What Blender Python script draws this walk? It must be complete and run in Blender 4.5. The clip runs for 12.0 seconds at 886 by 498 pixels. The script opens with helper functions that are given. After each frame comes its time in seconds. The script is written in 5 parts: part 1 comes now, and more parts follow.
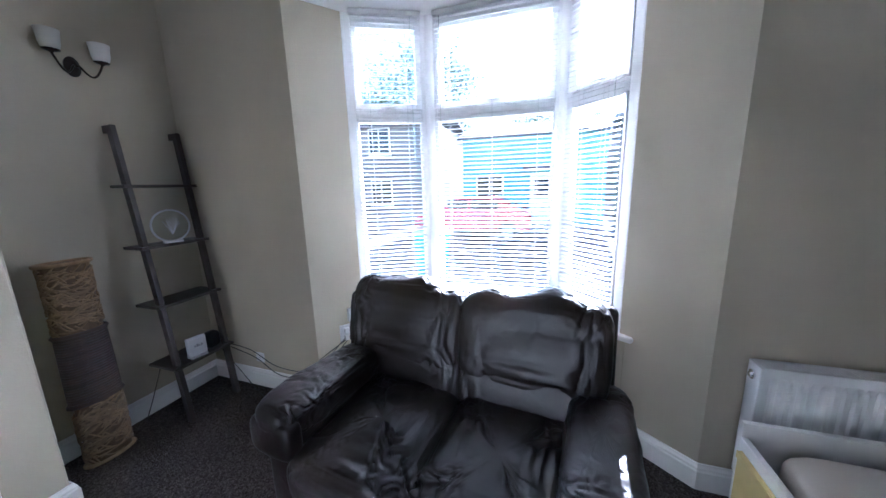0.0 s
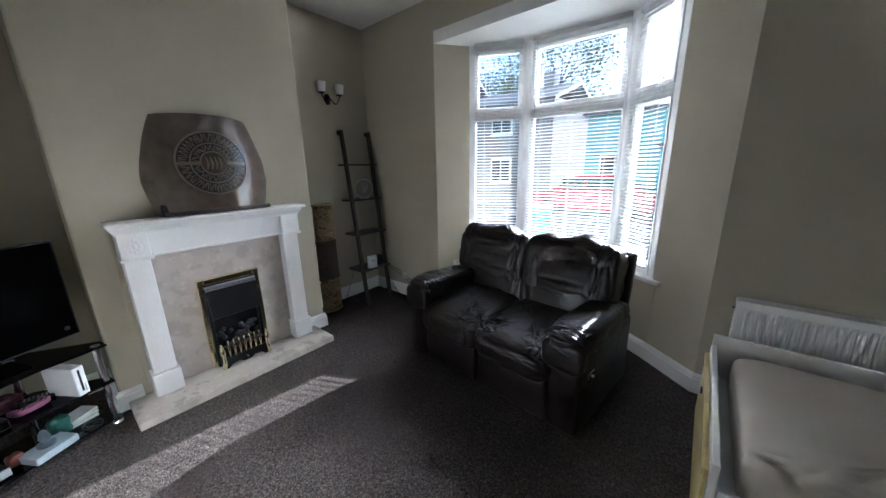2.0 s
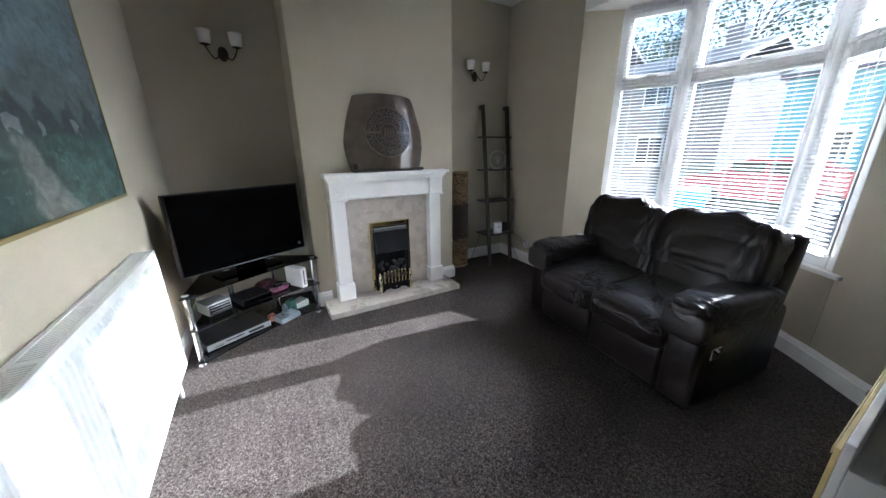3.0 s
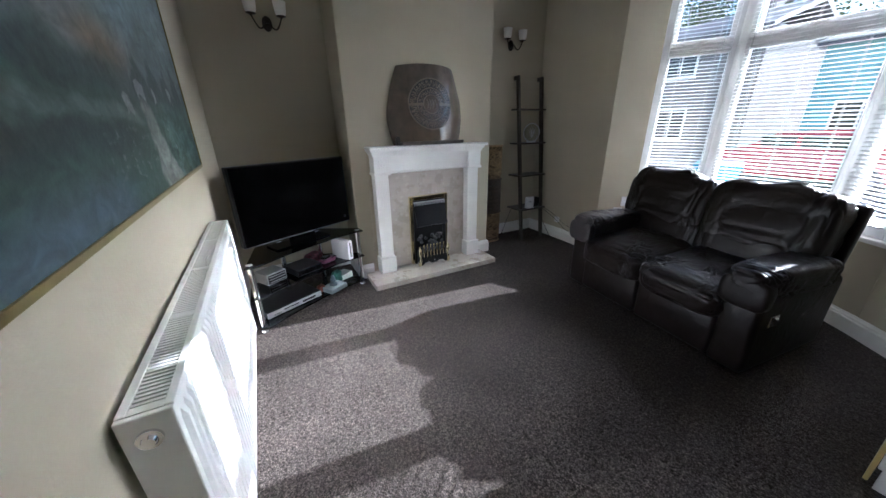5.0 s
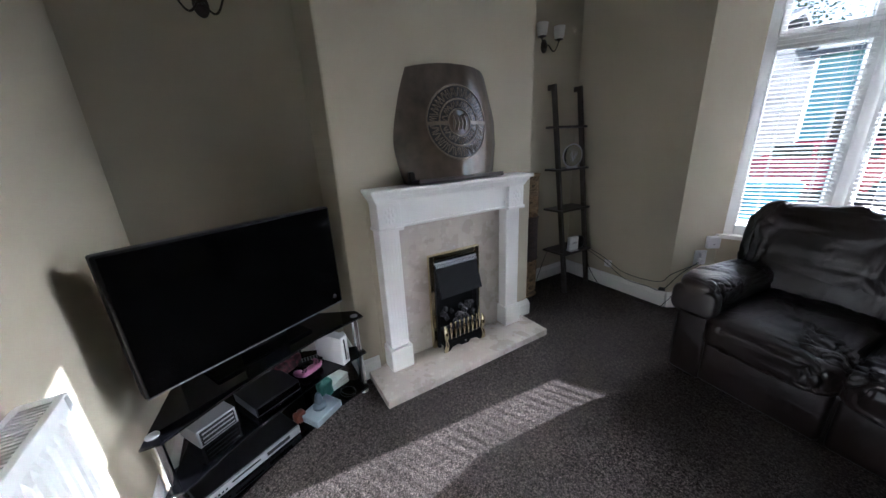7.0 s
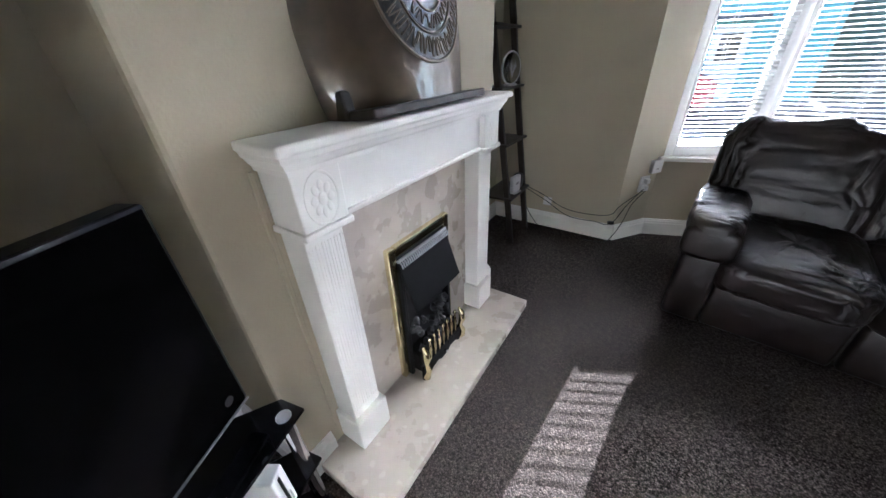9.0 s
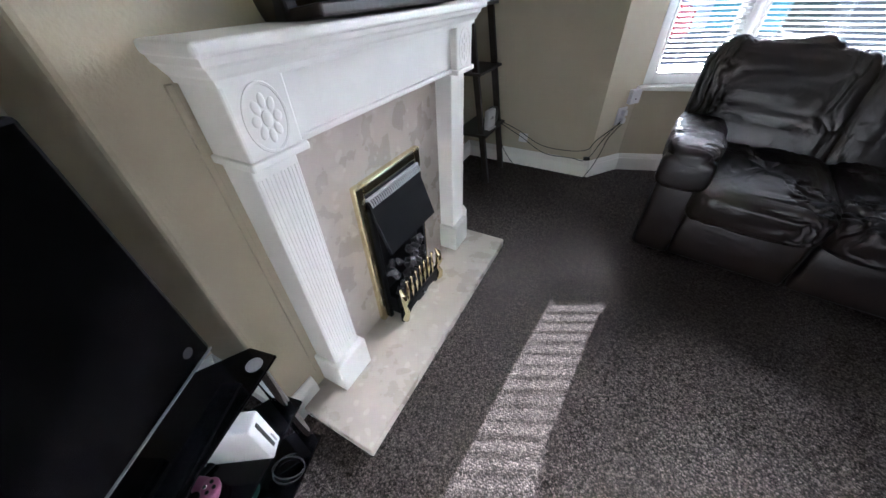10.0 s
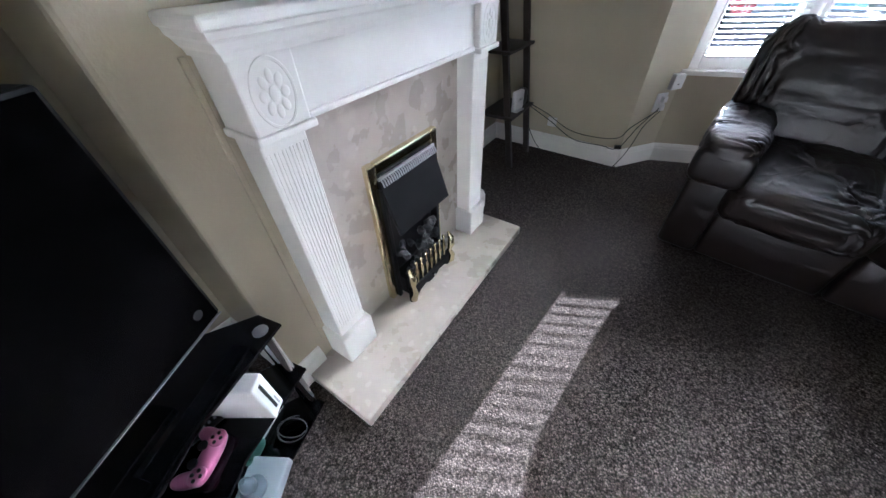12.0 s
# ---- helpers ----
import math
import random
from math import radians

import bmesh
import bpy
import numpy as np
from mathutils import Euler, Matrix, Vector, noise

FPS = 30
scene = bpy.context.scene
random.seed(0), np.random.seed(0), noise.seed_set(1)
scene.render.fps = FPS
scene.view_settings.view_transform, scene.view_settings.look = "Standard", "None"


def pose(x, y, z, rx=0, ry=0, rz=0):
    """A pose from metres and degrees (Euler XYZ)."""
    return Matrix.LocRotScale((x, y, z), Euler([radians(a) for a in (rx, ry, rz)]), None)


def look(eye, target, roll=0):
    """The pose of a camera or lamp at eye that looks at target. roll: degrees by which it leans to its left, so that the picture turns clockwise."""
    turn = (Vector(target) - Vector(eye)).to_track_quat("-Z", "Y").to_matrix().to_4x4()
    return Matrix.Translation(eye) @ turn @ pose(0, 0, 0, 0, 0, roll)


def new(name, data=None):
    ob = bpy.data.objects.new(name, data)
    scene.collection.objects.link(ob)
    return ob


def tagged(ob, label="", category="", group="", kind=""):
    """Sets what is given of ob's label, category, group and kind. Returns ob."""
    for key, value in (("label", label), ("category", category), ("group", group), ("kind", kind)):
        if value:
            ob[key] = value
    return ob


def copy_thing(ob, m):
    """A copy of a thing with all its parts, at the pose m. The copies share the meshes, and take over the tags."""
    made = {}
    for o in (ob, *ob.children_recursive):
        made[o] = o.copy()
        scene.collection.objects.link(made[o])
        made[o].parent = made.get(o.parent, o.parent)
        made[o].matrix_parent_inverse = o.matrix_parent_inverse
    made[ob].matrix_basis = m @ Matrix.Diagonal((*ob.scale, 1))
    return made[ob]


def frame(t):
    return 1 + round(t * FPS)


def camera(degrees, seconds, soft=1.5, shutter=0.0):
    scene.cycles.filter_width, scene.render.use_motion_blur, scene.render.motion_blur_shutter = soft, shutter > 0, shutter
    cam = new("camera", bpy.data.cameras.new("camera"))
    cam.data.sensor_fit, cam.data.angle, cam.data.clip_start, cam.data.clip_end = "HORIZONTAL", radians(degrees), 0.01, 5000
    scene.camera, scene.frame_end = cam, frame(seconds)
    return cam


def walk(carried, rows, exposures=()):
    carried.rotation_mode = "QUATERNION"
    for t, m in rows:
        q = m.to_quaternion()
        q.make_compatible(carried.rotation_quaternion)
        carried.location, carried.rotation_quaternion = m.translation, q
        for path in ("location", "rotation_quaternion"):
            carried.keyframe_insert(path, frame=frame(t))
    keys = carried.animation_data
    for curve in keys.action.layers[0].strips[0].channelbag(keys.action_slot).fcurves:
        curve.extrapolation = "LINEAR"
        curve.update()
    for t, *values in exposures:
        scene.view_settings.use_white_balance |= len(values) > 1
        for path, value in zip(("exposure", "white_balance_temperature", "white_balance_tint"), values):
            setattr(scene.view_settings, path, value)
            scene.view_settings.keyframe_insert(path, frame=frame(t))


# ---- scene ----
# Seconds, eye x y z in metres, yaw, pitch, roll in degrees.
PATH = [
    (0, 2.055, 0.053, 1.434, 17.80, -11.00, 1.49),
    (0.5, 2.243, -0.086, 1.446, 23.49, -11.69, 0.96),
    (1, 2.380, -0.310, 1.460, 31.45, -12.30, 0.95),
    (1.5, 2.533, -0.578, 1.445, 35.74, -13.37, 0.88),
    (2, 2.659, -0.762, 1.440, 38.65, -14.23, 1.13),
    (2.5, 2.765, -0.895, 1.405, 51.66, -15.60, 1.04),
    (3, 2.868, -1.035, 1.360, 60.24, -17.26, 0.52),
    (3.2, 2.880, -1.090, 1.350, 60.92, -18.36, -0.30),
    (4.8, 2.815, -1.335, 1.335, 61.06, -21.59, 0.77),
    (5, 2.770, -1.325, 1.332, 61.42, -21.02, 0.85),
    (5.5, 2.565, -1.280, 1.335, 62.95, -19.57, 0.93),
    (6, 2.331, -1.235, 1.354, 65.07, -20.17, 0.84),
    (6.5, 2.047, -1.165, 1.370, 64.59, -19.31, 0.59),
    (6.7, 1.920, -1.140, 1.380, 61.94, -18.23, 1.20),
    (8.3, 0.990, -0.949, 1.341, 45.04, -22.12, 2.54),
    (8.5, 0.890, -0.931, 1.341, 40.93, -24.63, 2.38),
    (9, 0.769, -0.907, 1.302, 33.09, -30.37, 2.29),
    (9.5, 0.744, -0.910, 1.263, 28.87, -35.58, 2.08),
    (10, 0.751, -0.878, 1.227, 28.14, -39.55, 1.80),
    (10.5, 0.766, -0.855, 1.223, 29.77, -42.19, 1.68),
    (11, 0.786, -0.840, 1.224, 31.80, -42.64, 1.68),
    (11.5, 0.794, -0.840, 1.223, 33.23, -42.48, 1.79),
    (12, 0.797, -0.845, 1.229, 33.87, -42.54, 1.70),
]
cam = camera(107.8, 12.0)
walk(cam, [(t, pose(x, y, z, 90 + pitch, roll, yaw)) for t, x, y, z, yaw, pitch, roll in PATH],
     exposures=[(0, 3.4, 4700, 15), (0.5, 2.5, 4950, 9), (1.5, 2.5, 5050, 9), (2.5, 2.85, 5150, 9), (5, 2.66, 5150, 11), (5.5, 2.55, 5150, 11), (6.5, 2.38, 5150, 12), (8.5, 3.05, 5250, 12), (10, 3.05, 5200, 12), (12, 3.12, 5100, 12)])

# ---- daylight: a low sun shining in through the bay ----
SUN = Vector((0.105, 1.0, 0.425)).normalized()
world = bpy.data.worlds.new("world")
scene.world = world
world.use_nodes = True
wt = world.node_tree
sky = wt.nodes.new("ShaderNodeTexSky")
sky.sky_type = "NISHITA"
sky.sun_disc = False
sky.sun_elevation = math.asin(SUN.z)
sky.sun_rotation = math.atan2(SUN.x, SUN.y)
sky.dust_density = 0.25
wt.links.new(sky.outputs[0], wt.nodes["Background"].inputs[0])
wt.nodes["Background"].inputs[1].default_value = 0.05
sun_data = bpy.data.lights.new("sun", "SUN")
sun_data.energy, sun_data.angle, sun_data.color = 5.0, radians(0.30), (1.0, 0.93, 0.83)
sun = new("sun", sun_data)
sun.matrix_world = look(SUN * 30, (0, 0, 0))


# ---- materials ----
def material(name, color, rough=0.5, metal=0.0, color2=None, scale=8.0, amount=0.5, bump=0.0, bump_scale=60.0,
             coat=0.0, island=0.0, spec=0.5, detail=6.0):
    """A principled surface whose colour wanders between two tones, with a fine relief."""
    m = bpy.data.materials.new(name)
    m.use_nodes = True
    nt = m.node_tree
    b = nt.nodes["Principled BSDF"]
    b.inputs["Metallic"].default_value = metal
    b.inputs["Coat Weight"].default_value = coat
    b.inputs["Specular IOR Level"].default_value = spec
    tc = nt.nodes.new("ShaderNodeTexCoord")
    n1 = nt.nodes.new("ShaderNodeTexNoise")
    n1.inputs["Scale"].default_value, n1.inputs["Detail"].default_value = scale, detail
    nt.links.new(tc.outputs["Object"], n1.inputs["Vector"])
    ramp = nt.nodes.new("ShaderNodeValToRGB")
    c2 = color2 or [c * 0.86 for c in color]
    ramp.color_ramp.elements[0].position, ramp.color_ramp.elements[1].position = 0.5 - amount / 2, 0.5 + amount / 2
    ramp.color_ramp.elements[0].color, ramp.color_ramp.elements[1].color = (*c2, 1), (*color, 1)
    nt.links.new(n1.outputs["Fac"], ramp.inputs["Fac"])
    out = ramp.outputs["Color"]
    if island:
        oi = nt.nodes.new("ShaderNodeObjectInfo")
        hsv = nt.nodes.new("ShaderNodeHueSaturation")
        mr = nt.nodes.new("ShaderNodeMapRange")
        mr.inputs["To Min"].default_value, mr.inputs["To Max"].default_value = 1 - island, 1 + island
        nt.links.new(oi.outputs["Random"], mr.inputs["Value"])
        nt.links.new(mr.outputs["Result"], hsv.inputs["Value"])
        nt.links.new(out, hsv.inputs["Color"])
        out = hsv.outputs["Color"]
    nt.links.new(out, b.inputs["Base Color"])
    rr = nt.nodes.new("ShaderNodeMapRange")
    rr.inputs["To Min"].default_value, rr.inputs["To Max"].default_value = max(rough - 0.07, 0.02), min(rough + 0.07, 1)
    nt.links.new(n1.outputs["Fac"], rr.inputs["Value"])
    nt.links.new(rr.outputs["Result"], b.inputs["Roughness"])
    if bump:
        n2 = nt.nodes.new("ShaderNodeTexNoise")
        n2.inputs["Scale"].default_value, n2.inputs["Detail"].default_value = bump_scale, 4
        nt.links.new(tc.outputs["Object"], n2.inputs["Vector"])
        bn = nt.nodes.new("ShaderNodeBump")
        bn.inputs["Strength"].default_value, bn.inputs["Distance"].default_value = bump, 0.01
        nt.links.new(n2.outputs["Fac"], bn.inputs["Height"])
        nt.links.new(bn.outputs["Normal"], b.inputs["Normal"])
    return m


def carpet_material():
    """Cut-pile twist carpet: brown-grey tufts a few millimetres wide, each of its own tone, with shade painted between
    them and faint tracks in the pile.
    """
    m = material("carpet", (0.120, 0.100, 0.090), 0.95, color2=(0.044, 0.036, 0.033), scale=60, amount=0.5, spec=0.05, detail=3)
    nt = m.node_tree
    b = nt.nodes["Principled BSDF"]
    tc = nt.nodes["Texture Coordinate"]
    warp = nt.nodes.new("ShaderNodeTexNoise")
    warp.inputs["Scale"].default_value, warp.inputs["Detail"].default_value = 90, 2
    add = nt.nodes.new("ShaderNodeMixRGB")
    add.blend_type, add.inputs[0].default_value = "ADD", 0.012
    nt.links.new(tc.outputs["Object"], warp.inputs["Vector"])
    nt.links.new(tc.outputs["Object"], add.inputs[1])
    nt.links.new(warp.outputs["Color"], add.inputs[2])
    vor = nt.nodes.new("ShaderNodeTexVoronoi")
    vor.inputs["Scale"].default_value = 165
    nt.links.new(add.outputs[0], vor.inputs["Vector"])
    sep = nt.nodes.new("ShaderNodeSeparateColor")
    nt.links.new(vor.outputs["Color"], sep.inputs[0])
    tone = nt.nodes.new("ShaderNodeMapRange")
    tone.inputs["To Min"].default_value, tone.inputs["To Max"].default_value = 0.55, 1.5
    nt.links.new(sep.outputs[0], tone.inputs["Value"])
    # shade between tufts put into the colour: crowns lighter, gaps darker
    pit_shade = nt.nodes.new("ShaderNodeMapRange")
    pit_shade.inputs["From Min"].default_value, pit_shade.inputs["From Max"].default_value = 0.25, 0.75
    pit_shade.inputs["To Min"].default_value, pit_shade.inputs["To Max"].default_value = 1.15, 0.35
    nt.links.new(vor.outputs["Distance"], pit_shade.inputs["Value"])
    big = nt.nodes.new("ShaderNodeTexNoise")
    big.inputs["Scale"].default_value, big.inputs["Detail"].default_value = 2.2, 5
    nt.links.new(tc.outputs["Object"], big.inputs["Vector"])
    track = nt.nodes.new("ShaderNodeMapRange")
    track.inputs["From Min"].default_value, track.inputs["From Max"].default_value = 0.3, 0.7
    track.inputs["To Min"].default_value, track.inputs["To Max"].default_value = 0.8, 1.2
    nt.links.new(big.outputs["Fac"], track.inputs["Value"])
    def times(p, q):
        n = nt.nodes.new("ShaderNodeMath")
        n.operation = "MULTIPLY"
        nt.links.new(p, n.inputs[0])
        nt.links.new(q, n.inputs[1])
        return n.outputs[0]
    hsv = nt.nodes.new("ShaderNodeHueSaturation")
    nt.links.new(times(times(tone.outputs[0], pit_shade.outputs[0]), track.outputs[0]), hsv.inputs["Value"])
    nt.links.new(nt.nodes["Color Ramp"].outputs["Color"], hsv.inputs["Color"])
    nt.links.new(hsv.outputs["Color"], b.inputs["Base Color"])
    bn = nt.nodes.new("ShaderNodeBump")
    bn.inputs["Strength"].default_value, bn.inputs["Distance"].default_value = 0.7, 0.004
    bn.invert = True
    nt.links.new(vor.outputs["Distance"], bn.inputs["Height"])
    nt.links.new(bn.outputs["Normal"], b.inputs["Normal"])
    return m


def marble_material(name):
    """Conglomerate marble: pale rounded fragments of several sizes in a slightly darker beige ground."""
    m = material(name, (0.475, 0.425, 0.375), 0.28, color2=(0.415, 0.368, 0.322), scale=10, amount=0.5)
    nt = m.node_tree
    b = nt.nodes["Principled BSDF"]
    tc = nt.nodes["Texture Coordinate"]
    warp = nt.nodes.new("ShaderNodeTexNoise")
    warp.inputs["Scale"].default_value = 11
    add = nt.nodes.new("ShaderNodeMixRGB")
    add.blend_type, add.inputs[0].default_value = "ADD", 0.07
    nt.links.new(tc.outputs["Object"], warp.inputs["Vector"])
    nt.links.new(tc.outputs["Object"], add.inputs[1])
    nt.links.new(warp.outputs["Color"], add.inputs[2])
    out = nt.nodes["Color Ramp"].outputs["Color"]
    for scale, lo, hi, col in ((9, 0.20, 0.34, (0.54, 0.50, 0.455, 1)), (17, 0.15, 0.24, (0.60, 0.565, 0.52, 1)), (34, 0.08, 0.13, (0.39, 0.345, 0.30, 1))):
        vor = nt.nodes.new("ShaderNodeTexVoronoi")
        vor.inputs["Scale"].default_value = scale
        nt.links.new(add.outputs[0], vor.inputs["Vector"])
        mr = nt.nodes.new("ShaderNodeMapRange")
        mr.inputs["From Min"].default_value, mr.inputs["From Max"].default_value = lo, hi
        mr.inputs["To Min"].default_value, mr.inputs["To Max"].default_value = 0.34, 0.0
        nt.links.new(vor.outputs["Distance"], mr.inputs["Value"])
        mix = nt.nodes.new("ShaderNodeMixRGB")
        mix.inputs[2].default_value = col
        nt.links.new(mr.outputs["Result"], mix.inputs[0])
        nt.links.new(out, mix.inputs[1])
        out = mix.outputs[0]
    nt.links.new(out, b.inputs["Base Color"])
    return m


def leather_material():
    """Dark brown bonded leather: fine pebble grain, sagging creases and a semi-gloss finish."""
    m = material("leather", (0.0195, 0.0130, 0.0120), 0.31, color2=(0.0105, 0.0072, 0.0070), scale=5, amount=0.6, bump=0.12, bump_scale=320, spec=0.5)
    nt = m.node_tree
    b = nt.nodes["Principled BSDF"]
    tc = nt.nodes["Texture Coordinate"]
    crease = nt.nodes.new("ShaderNodeTexNoise")
    crease.noise_type = "RIDGED_MULTIFRACTAL"
    crease.inputs["Scale"].default_value, crease.inputs["Detail"].default_value = 14, 2
    crease.inputs["Distortion"].default_value = 0.6
    nt.links.new(tc.outputs["Object"], crease.inputs["Vector"])
    bn = nt.nodes.new("ShaderNodeBump")
    bn.inputs["Strength"].default_value, bn.inputs["Distance"].default_value = 0.26, 0.012
    nt.links.new(crease.outputs["Fac"], bn.inputs["Height"])
    nt.links.new(nt.nodes["Bump"].outputs["Normal"], bn.inputs["Normal"])
    nt.links.new(bn.outputs["Normal"], b.inputs["Normal"])
    return m


def glass_material(name, tint=(1, 1, 1), rough=0.0):
    m = bpy.data.materials.new(name)
    m.use_nodes = True
    b = m.node_tree.nodes["Principled BSDF"]
    b.inputs["Base Color"].default_value = (*tint, 1)
    b.inputs["Transmission Weight"].default_value, b.inputs["Roughness"].default_value, b.inputs["IOR"].default_value = 1, rough, 1.45
    return m


WALL = material("cream_wall_paint", (0.460, 0.410, 0.310), 0.75, color2=(0.423, 0.376, 0.282), scale=1.6, bump=0.16, bump_scale=110, spec=0.3)
CEILING = material("white_ceiling_paint", (0.80, 0.79, 0.76), 0.85, bump=0.1, bump_scale=70, spec=0.3, color2=(0.76, 0.75, 0.72))
GLOSS = material("white_gloss_paint", (0.80, 0.79, 0.76), 0.32, color2=(0.74, 0.73, 0.69), scale=6, bump=0.04, bump_scale=40)
UPVC = material("white_window_plastic", (0.82, 0.82, 0.81), 0.28, color2=(0.78, 0.78, 0.77), scale=4)
SLAT = material("white_slat_enamel", (0.68, 0.68, 0.67), 0.4, color2=(0.63, 0.63, 0.62), scale=5)
CARPET = carpet_material()
MARBLE = marble_material("hearth_marble")
SURROUND = material("white_surround_paint", (0.79, 0.78, 0.75), 0.42, color2=(0.74, 0.73, 0.70), scale=7, bump=0.025, bump_scale=50)
BRASS = material("polished_brass", (0.87, 0.80, 0.54), 0.16, metal=1.0, color2=(0.80, 0.71, 0.44), scale=9)
BLACK_METAL = material("black_enamel", (0.010, 0.010, 0.011), 0.36, color2=(0.007, 0.007, 0.008), scale=12, spec=0.15)
COAL = material("fuel_bed_coal", (0.055, 0.053, 0.055), 0.75, color2=(0.015, 0.015, 0.016), scale=30, bump=0.6, bump_scale=50)
LEATHER = leather_material()
DARK_WOOD = material("dark_wenge_stain", (0.040, 0.028, 0.024), 0.42, color2=(0.022, 0.015, 0.013), scale=18, bump=0.1, bump_scale=90)
SCREEN = material("black_tv_screen", (0.0015, 0.0014, 0.0016), 0.12, color2=(0.0012, 0.0011, 0.0013), scale=3, spec=0.06)
BLACK_PLASTIC = material("black_plastic", (0.008, 0.008, 0.009), 0.33, color2=(0.005, 0.005, 0.006), scale=10, spec=0.3)
BLACK_GLASS = material("black_glass_shelf", (0.004, 0.004, 0.005), 0.05, color2=(0.003, 0.003, 0.004), scale=3, spec=0.3)
CHROME = material("chrome", (0.78, 0.78, 0.79), 0.12, metal=1.0, color2=(0.70, 0.70, 0.71), scale=10)
SILVER = material("silver_plastic", (0.32, 0.325, 0.335), 0.35, metal=0.4, color2=(0.27, 0.275, 0.285), scale=9)
WHITE_PLASTIC = material("white_plastic", (0.68, 0.68, 0.69), 0.35, color2=(0.63, 0.63, 0.64), scale=5)
PINK = material("pink_plastic", (0.38, 0.13, 0.23), 0.4, color2=(0.32, 0.10, 0.19), scale=8)
IRON = material("aged_iron", (0.045, 0.035, 0.030), 0.45, metal=0.7, color2=(0.025, 0.020, 0.018), scale=20)
SHADE = material("frosted_white_glass", (0.80, 0.78, 0.74), 0.45, color2=(0.75, 0.73, 0.69), scale=6)
RADIATOR = material("radiator_enamel", (0.82, 0.82, 0.81), 0.35, color2=(0.78, 0.78, 0.77), scale=5)
PALE_RATTAN = material("straw_rattan", (0.31, 0.205, 0.105), 0.7, color2=(0.18, 0.11, 0.055), scale=30, island=0.25)
DARK_RATTAN = material("dark_brown_rattan", (0.06, 0.035, 0.025), 0.6, color2=(0.03, 0.018, 0.014), scale=30, island=0.3)
# Darker straw for the core: shade in the gaps between strands, as colour.
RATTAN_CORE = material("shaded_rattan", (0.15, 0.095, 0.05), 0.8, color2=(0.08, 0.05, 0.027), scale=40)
CABLE = material("black_cable", (0.02, 0.02, 0.02), 0.5, scale=10)
GLASS = glass_material("window_glass")
CLEAR = glass_material("clear_glass", (0.96, 1.0, 0.98), 0.02)
WHITE_BOARD = material("white_laminate", (0.76, 0.75, 0.73), 0.4, color2=(0.71, 0.70, 0.68), scale=4)
MATTRESS = material("cream_mattress_ticking", (0.60, 0.54, 0.46), 0.8, color2=(0.52, 0.46, 0.38), scale=4, bump=0.15, bump_scale=120)
YELLOW_WOOD = material("pale_pine", (0.60, 0.48, 0.20), 0.5, color2=(0.50, 0.38, 0.14), scale=9)


# ---- helpers that build meshes ----
def thing(name, m, label, category, group="", kind=""):
    ob = new(name)
    ob.empty_display_size = 0.1
    ob.matrix_world = m
    return tagged(ob, label, category, group, kind)


def part(name, bm, mat, parent=None, label="", smooth=None):
    me = bpy.data.meshes.new(name)
    bmesh.ops.recalc_face_normals(bm, faces=bm.faces)
    bm.to_mesh(me)
    bm.free()
    me.materials.append(mat)
    if smooth is not None:
        me.shade_smooth()
        me.set_sharp_from_angle(angle=radians(smooth))
    ob = new(name, me)
    if parent is not None:
        ob.parent = parent
    if label:
        ob["label"] = label
    return ob


def again(ob, m, parent=None):
    """Another piece on the same mesh."""
    o = new(ob.name.split(".")[0], ob.data)
    o.parent = parent if parent is not None else ob.parent
    o.matrix_basis = m
    return o


def box(bm, x0, x1, y0, y1, z0, z1, bevel=0.0, m=None, segments=2):
    vs = [bm.verts.new((x, y, z)) for x in (x0, x1) for y in (y0, y1) for z in (z0, z1)]
    fs = [bm.faces.new([vs[i] for i in q]) for q in ((0, 1, 3, 2), (4, 6, 7, 5), (0, 4, 5, 1), (2, 3, 7, 6), (0, 2, 6, 4), (1, 5, 7, 3))]
    if bevel:
        es = {e for f in fs for e in f.edges}
        r = bmesh.ops.bevel(bm, geom=list(es), offset=bevel, segments=segments, affect="EDGES", profile=0.5)
        vs = list({v for f in r["faces"] for v in f.verts} | {v for v in vs if v.is_valid})
    if m is not None:
        bmesh.ops.transform(bm, matrix=m, verts=[v for v in vs if v.is_valid])
    return bm


def boxed(*a, **k):
    return box(bmesh.new(), *a, **k)


def prism(bm, pts, z0, z1):
    """A block over an outline in plan."""
    lo = [bm.verts.new((x, y, z0)) for x, y in pts]
    hi = [bm.verts.new((x, y, z1)) for x, y in pts]
    bm.faces.new(lo[::-1]), bm.faces.new(hi)
    for i in range(len(pts)):
        j = (i + 1) % len(pts)
        bm.faces.new((lo[i], lo[j], hi[j], hi[i]))
    return bm


def tube(bm, pts, r, n=8, closed=False):
    """A round bar along a line of points; r is one radius or one for each point."""
    pts = [Vector(p) for p in pts]
    rs = r if isinstance(r, (list, tuple)) else [r] * len(pts)
    rings, up = [], None
    for i, p in enumerate(pts):
        a, b = pts[max(i - 1, 0)], pts[min(i + 1, len(pts) - 1)]
        if closed:
            a, b = pts[i - 1], pts[(i + 1) % len(pts)]
        d = (b - a).normalized()
        if up is None:
            up = d.orthogonal().normalized()
        up = (up - d * up.dot(d)).normalized()
        side = d.cross(up)
        rings.append([bm.verts.new(p + rs[i] * (up * math.cos(2 * math.pi * k / n) + side * math.sin(2 * math.pi * k / n))) for k in range(n)])
    for i in range(len(rings) if closed else len(rings) - 1):
        u, w = rings[i], rings[(i + 1) % len(rings)]
        for k in range(n):
            bm.faces.new((u[k], u[(k + 1) % n], w[(k + 1) % n], w[k]))
    if not closed:
        bm.faces.new(rings[0][::-1]), bm.faces.new(rings[-1])
    return bm


